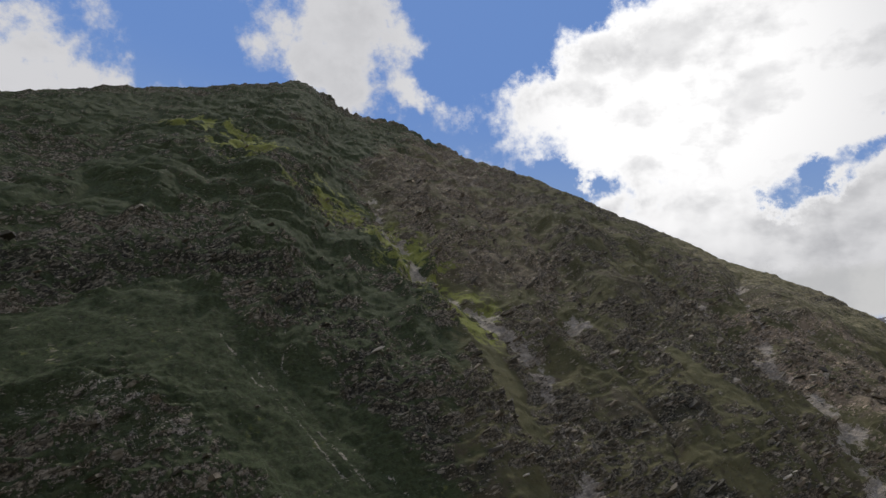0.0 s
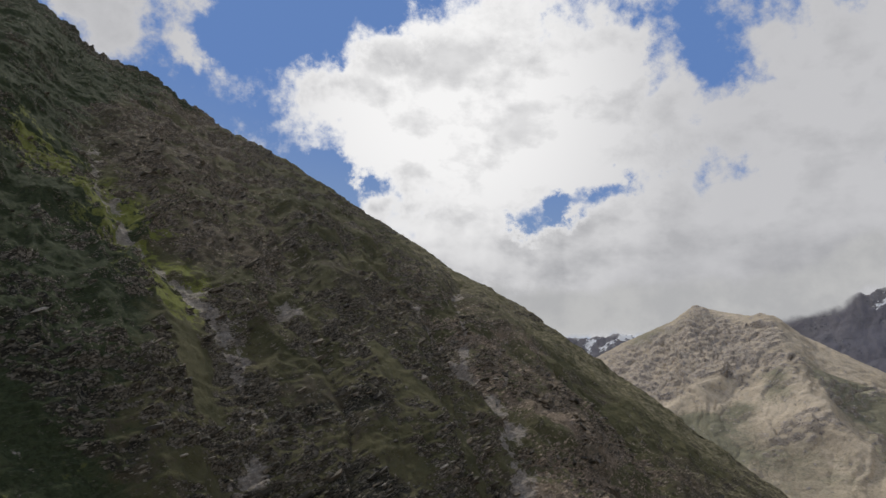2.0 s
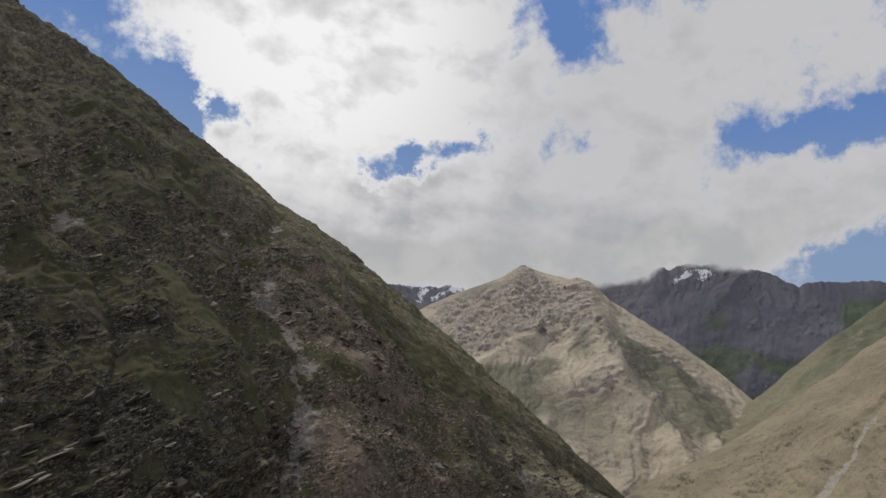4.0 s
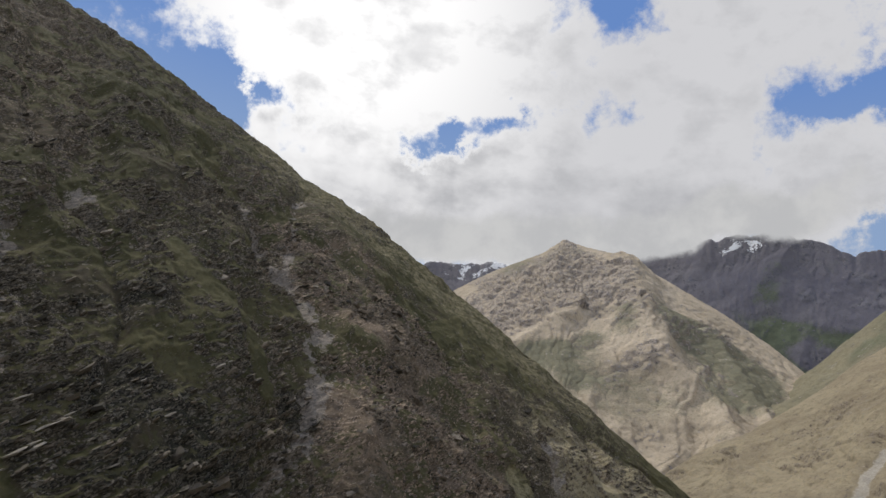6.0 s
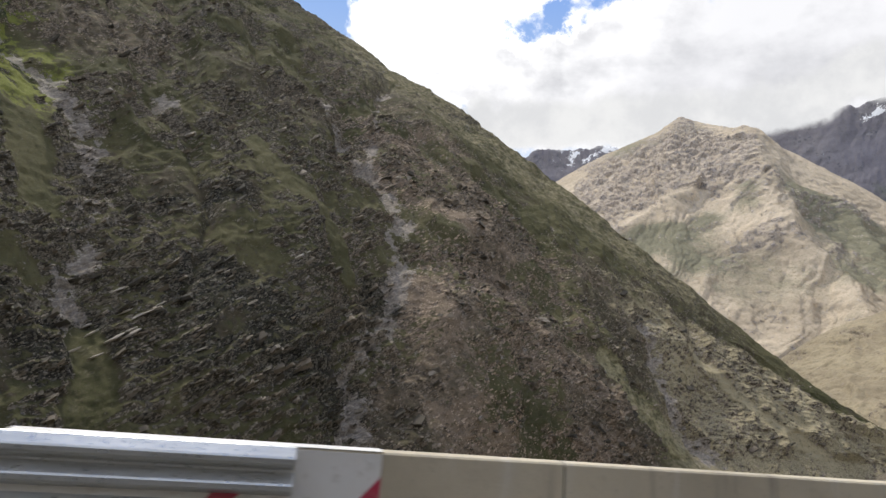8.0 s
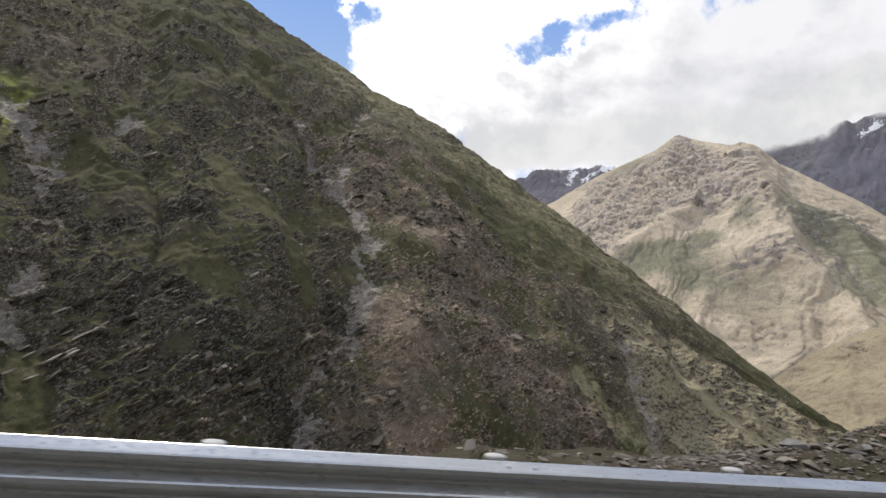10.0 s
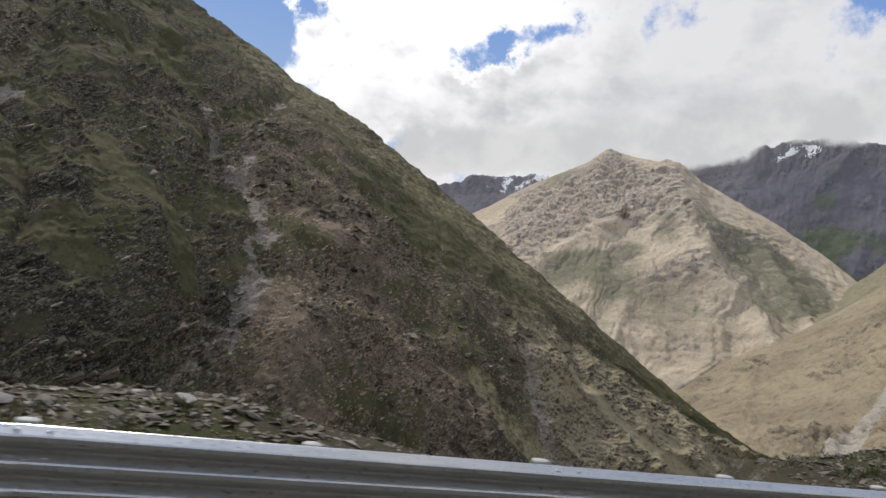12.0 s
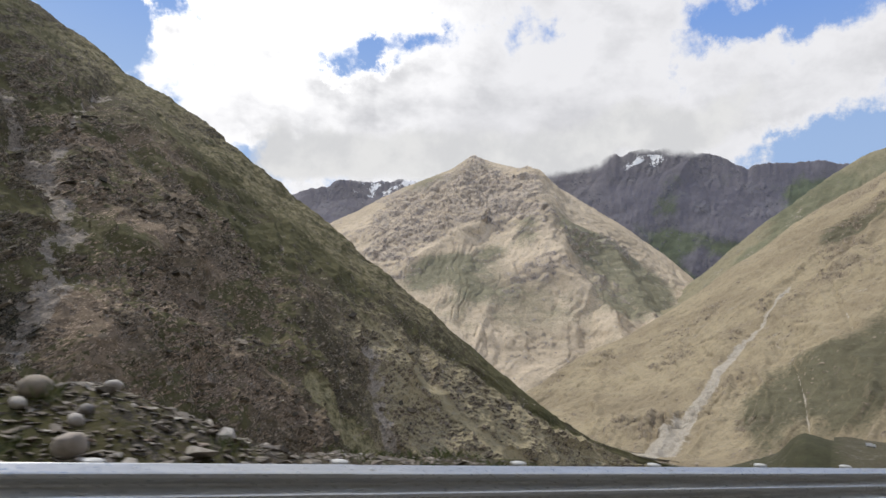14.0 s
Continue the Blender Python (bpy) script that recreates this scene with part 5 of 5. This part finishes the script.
def build_slabs():
    """Bedded rock plates, too many to count, that break through the near mountainside."""
    m, n = material("bedded rock plates")
    at = n.add("ShaderNodeTexCoord").outputs["Object"]
    own = n.math("FRACT", n.math("ADD", n.add("ShaderNodeNewGeometry").outputs["Random Per Island"], n.add("ShaderNodeObjectInfo").outputs["Random"]))
    wear, fine = n.noise(at, 0.6, 6.0, 0.65), n.noise(at, 3.0, 5.0, 0.6)
    colour = n.mix(n.span(own, 0.15, 0.80), (0.060, 0.050, 0.038), (0.19, 0.15, 0.105))
    colour = n.mix(n.span(own, 0.88, 0.98), colour, (0.31, 0.265, 0.21))
    colour = n.mix(n.span(wear, 0.45, 0.68, 0.0, 0.7), colour, (0.075, 0.072, 0.036))
    colour = n.mix(n.span(fine, 0.5, 0.7, 0.0, 0.5), colour, (0.04, 0.034, 0.027))
    finish(n, colour, 0.9, 0.0, n.math("ADD", wear, fine), 0.7, 0.5)
    rng = np.random.default_rng(61)
    weight = (slope_rock ** 1.6 + 0.002) * np.interp(slope_places[:, 0], [-400, 120, 260], [1, 1, 0.45])
    count = 6000
    where = slope_places[rng.choice(len(slope_places), count, p=weight / weight.sum())]
    length = np.clip(np.exp(rng.normal(0.62, 0.60, count)), 0.7, 8.0)
    size = np.stack([length, length * rng.uniform(0.40, 0.8, count), length * rng.uniform(0.15, 0.36, count)], 1)
    corner = np.array([(x, y, z) for z in (-0.5, 0.5) for y in (-0.5, 0.5) for x in (-0.5, 0.5)])
    loose = np.where(where[:, 0] > 40, 3.0, 1.0)
    local = corner[None] * size[:, None] * rng.uniform(0.55, 1.25, (count, 8, 3))
    dip, turn, lean = np.radians(36 / loose + loose * rng.normal(0, 8, count)), np.radians(loose * rng.normal(0, 12, count)), np.radians(14 + loose * rng.normal(0, 10, count))
    y, z = local[..., 1] * np.cos(lean)[:, None] - local[..., 2] * np.sin(lean)[:, None], local[..., 1] * np.sin(lean)[:, None] + local[..., 2] * np.cos(lean)[:, None]
    x, z = local[..., 0] * np.cos(dip)[:, None] - z * np.sin(dip)[:, None], local[..., 0] * np.sin(dip)[:, None] + z * np.cos(dip)[:, None]
    x, y = x * np.cos(turn)[:, None] - y * np.sin(turn)[:, None], x * np.sin(turn)[:, None] + y * np.cos(turn)[:, None]
    verts = (np.stack([x, y, z], -1) + where[:, None]).reshape(-1, 3)
    quads = np.array([(0, 2, 3, 1), (4, 5, 7, 6), (0, 1, 5, 4), (2, 6, 7, 3), (0, 4, 6, 2), (1, 3, 7, 5)])
    # the plates that show largest over the lower face are pieces of their own
    order = np.argsort(-length / np.hypot(where[:, 0] + 10, where[:, 1]))
    for i in order[:300]:
        mesh = bpy.data.meshes.new("rock_plate")
        mesh.from_pydata((verts[8 * i:8 * i + 8] - where[i]).tolist(), [], quads.tolist())
        mesh.materials.append(m)
        part("rock_plate", mesh, None, bpy.data.objects["mountainside"], "", Matrix.Translation(where[i].tolist()))
    rest = verts.reshape(-1, 8, 3)[order[300:]].reshape(-1, 3)
    faces = (quads[None] + 8 * np.arange(count - 300)[:, None, None]).reshape(-1, 4)
    mesh = bpy.data.meshes.new("rock_plates")
    mesh.from_pydata(rest.tolist(), [], faces.tolist())
    mesh.materials.append(m)
    tagged(new("rock_plates", mesh), "tilted broken rock plates on the mountainside", "rocks", kind="stuff")


def box(x0, x1, y0, y1, z0, z1, bevel=0.0):
    bm = bmesh.new()
    bmesh.ops.create_cube(bm, size=1.0)
    for v in bm.verts:
        v.co = ((x0 + x1) / 2 + v.co.x * (x1 - x0), (y0 + y1) / 2 + v.co.y * (y1 - y0), (z0 + z1) / 2 + v.co.z * (z1 - z0))
    if bevel:
        bmesh.ops.bevel(bm, geom=bm.edges[:], offset=bevel, segments=2, affect="EDGES")
    return bm


def build_lorry():
    """Small white lorry parked on the valley flat."""
    white, dark = paint_material("white lorry paint", (0.78, 0.78, 0.76), (0.5, 0.48, 0.44)), paint_material("dark rubber", (0.03, 0.03, 0.03), (0.06, 0.055, 0.05))
    b, reach = radians(61.8), 640
    x, y = 48.5 + reach * math.sin(b), -5.7 + reach * math.cos(b)
    hill = bpy.data.objects["valley_terrace"].data
    co = np.empty(len(hill.vertices) * 3, np.float32)
    hill.vertices.foreach_get("co", co)
    co = co.reshape(-1, 3)
    z = float(co[np.argmin((co[:, 0] - x) ** 2 + (co[:, 1] - y) ** 2), 2])
    lorry = tagged(new("lorry"), "small white box lorry parked in the valley", "lorry")
    lorry.matrix_basis = pose(x, y, z - 0.1, 0, 0, -62)
    part("cargo_box", box(-3.4, 1.4, -1.1, 1.1, 0.9, 3.2, 0.05), white, lorry)
    part("cab", box(1.55, 3.3, -1.05, 1.05, 0.6, 2.5, 0.18), white, lorry)
    part("windscreen", box(3.29, 3.33, -0.9, 0.9, 1.5, 2.25, 0.01), dark, lorry)
    part("chassis", box(-3.3, 3.0, -0.5, 0.5, 0.5, 0.9), dark, lorry)
    for wx in (-2.3, 2.3):
        for wy in (-0.95, 0.95):
            bm = bmesh.new()
            bmesh.ops.create_cone(bm, cap_ends=True, segments=20, radius1=0.48, radius2=0.48, depth=0.3, matrix=pose(wx, wy, 0.48, 90))
            part("wheel", bm, dark, lorry)


def build_tufts():
    """Grass clumps on the bank."""
    rnd = random.Random(31)
    verts, faces = [], []
    for i in range(520):
        x = rnd.uniform(35.2, 36.4) if i >= 420 else rnd.choice((rnd.uniform(-6, 24), rnd.uniform(34, 56), rnd.uniform(35, 39), rnd.uniform(41, 49), rnd.uniform(52, 62)))
        y = rnd.uniform(3.0, 6.5) if i >= 420 else rnd.uniform(1.5, 10.5)
        if y > float(np.interp(x, BRINK_X, BRINK_Y)):
            continue
        z = float(ground_height([x], [y])[0]) - 0.02
        reach = rnd.uniform(0.14, 0.30) if i >= 420 else rnd.uniform(0.08, 0.22)
        for _ in range(26):
            a, lean, tall = rnd.uniform(0, 6.283), rnd.uniform(0.1, 0.9), reach * rnd.uniform(0.6, 1.3)
            cx, cy = x + rnd.gauss(0, reach * 0.6), y + rnd.gauss(0, reach * 0.6)
            dx, dy, w = math.cos(a), math.sin(a), 0.006
            n = len(verts)
            verts += [(cx - dy * w, cy + dx * w, z), (cx + dy * w, cy - dx * w, z), (cx + dx * lean * tall * 0.5 + dy * w * 0.7, cy + dy * lean * tall * 0.5 - dx * w * 0.7, z + tall * 0.7), (cx + dx * lean * tall, cy + dy * lean * tall, z + tall)]
            faces += [(n, n + 1, n + 2), (n, n + 2, n + 3)]
    mesh = bpy.data.meshes.new("grass")
    mesh.from_pydata(verts, [], faces)
    mesh.materials.append(blade_mat)
    tagged(new("grass", mesh), "sparse green grass tufts on the bank", "grass", kind="stuff")


build_road()
build_unseen_slope()
build_parapet([(-150 + 10 * i, -140 + 10 * i) for i in range(10)] + [(-50, -39.94)], [(-41.06, -39.96, (-41.35, -40.62))], "dusty concrete parapet with a red and white painted end")
build_parapet([(-34.0, -30.3), (-30.3, -20.3), (-20.3, -12.0)], [(-34.0, -31.66, (-33.0, -32.05)), (-13.1, -12.0, (-12.6,))], "stained concrete parapet with painted ends")
build_guardrail(-39.90, 2, -38.0, 2, "galvanised three-wave guardrail between concrete parapets", 0.879, 0.80, 3.795)
build_guardrail(-13.13, 20, -11.13, 40, "galvanised three-wave guardrail on round steel posts", 0.88, 0.872)
build_marker_post(1.14, 0.85)
build_boulders()
build_outcrops()
build_lorry()
build_slabs()
build_tufts()
build_rubble()
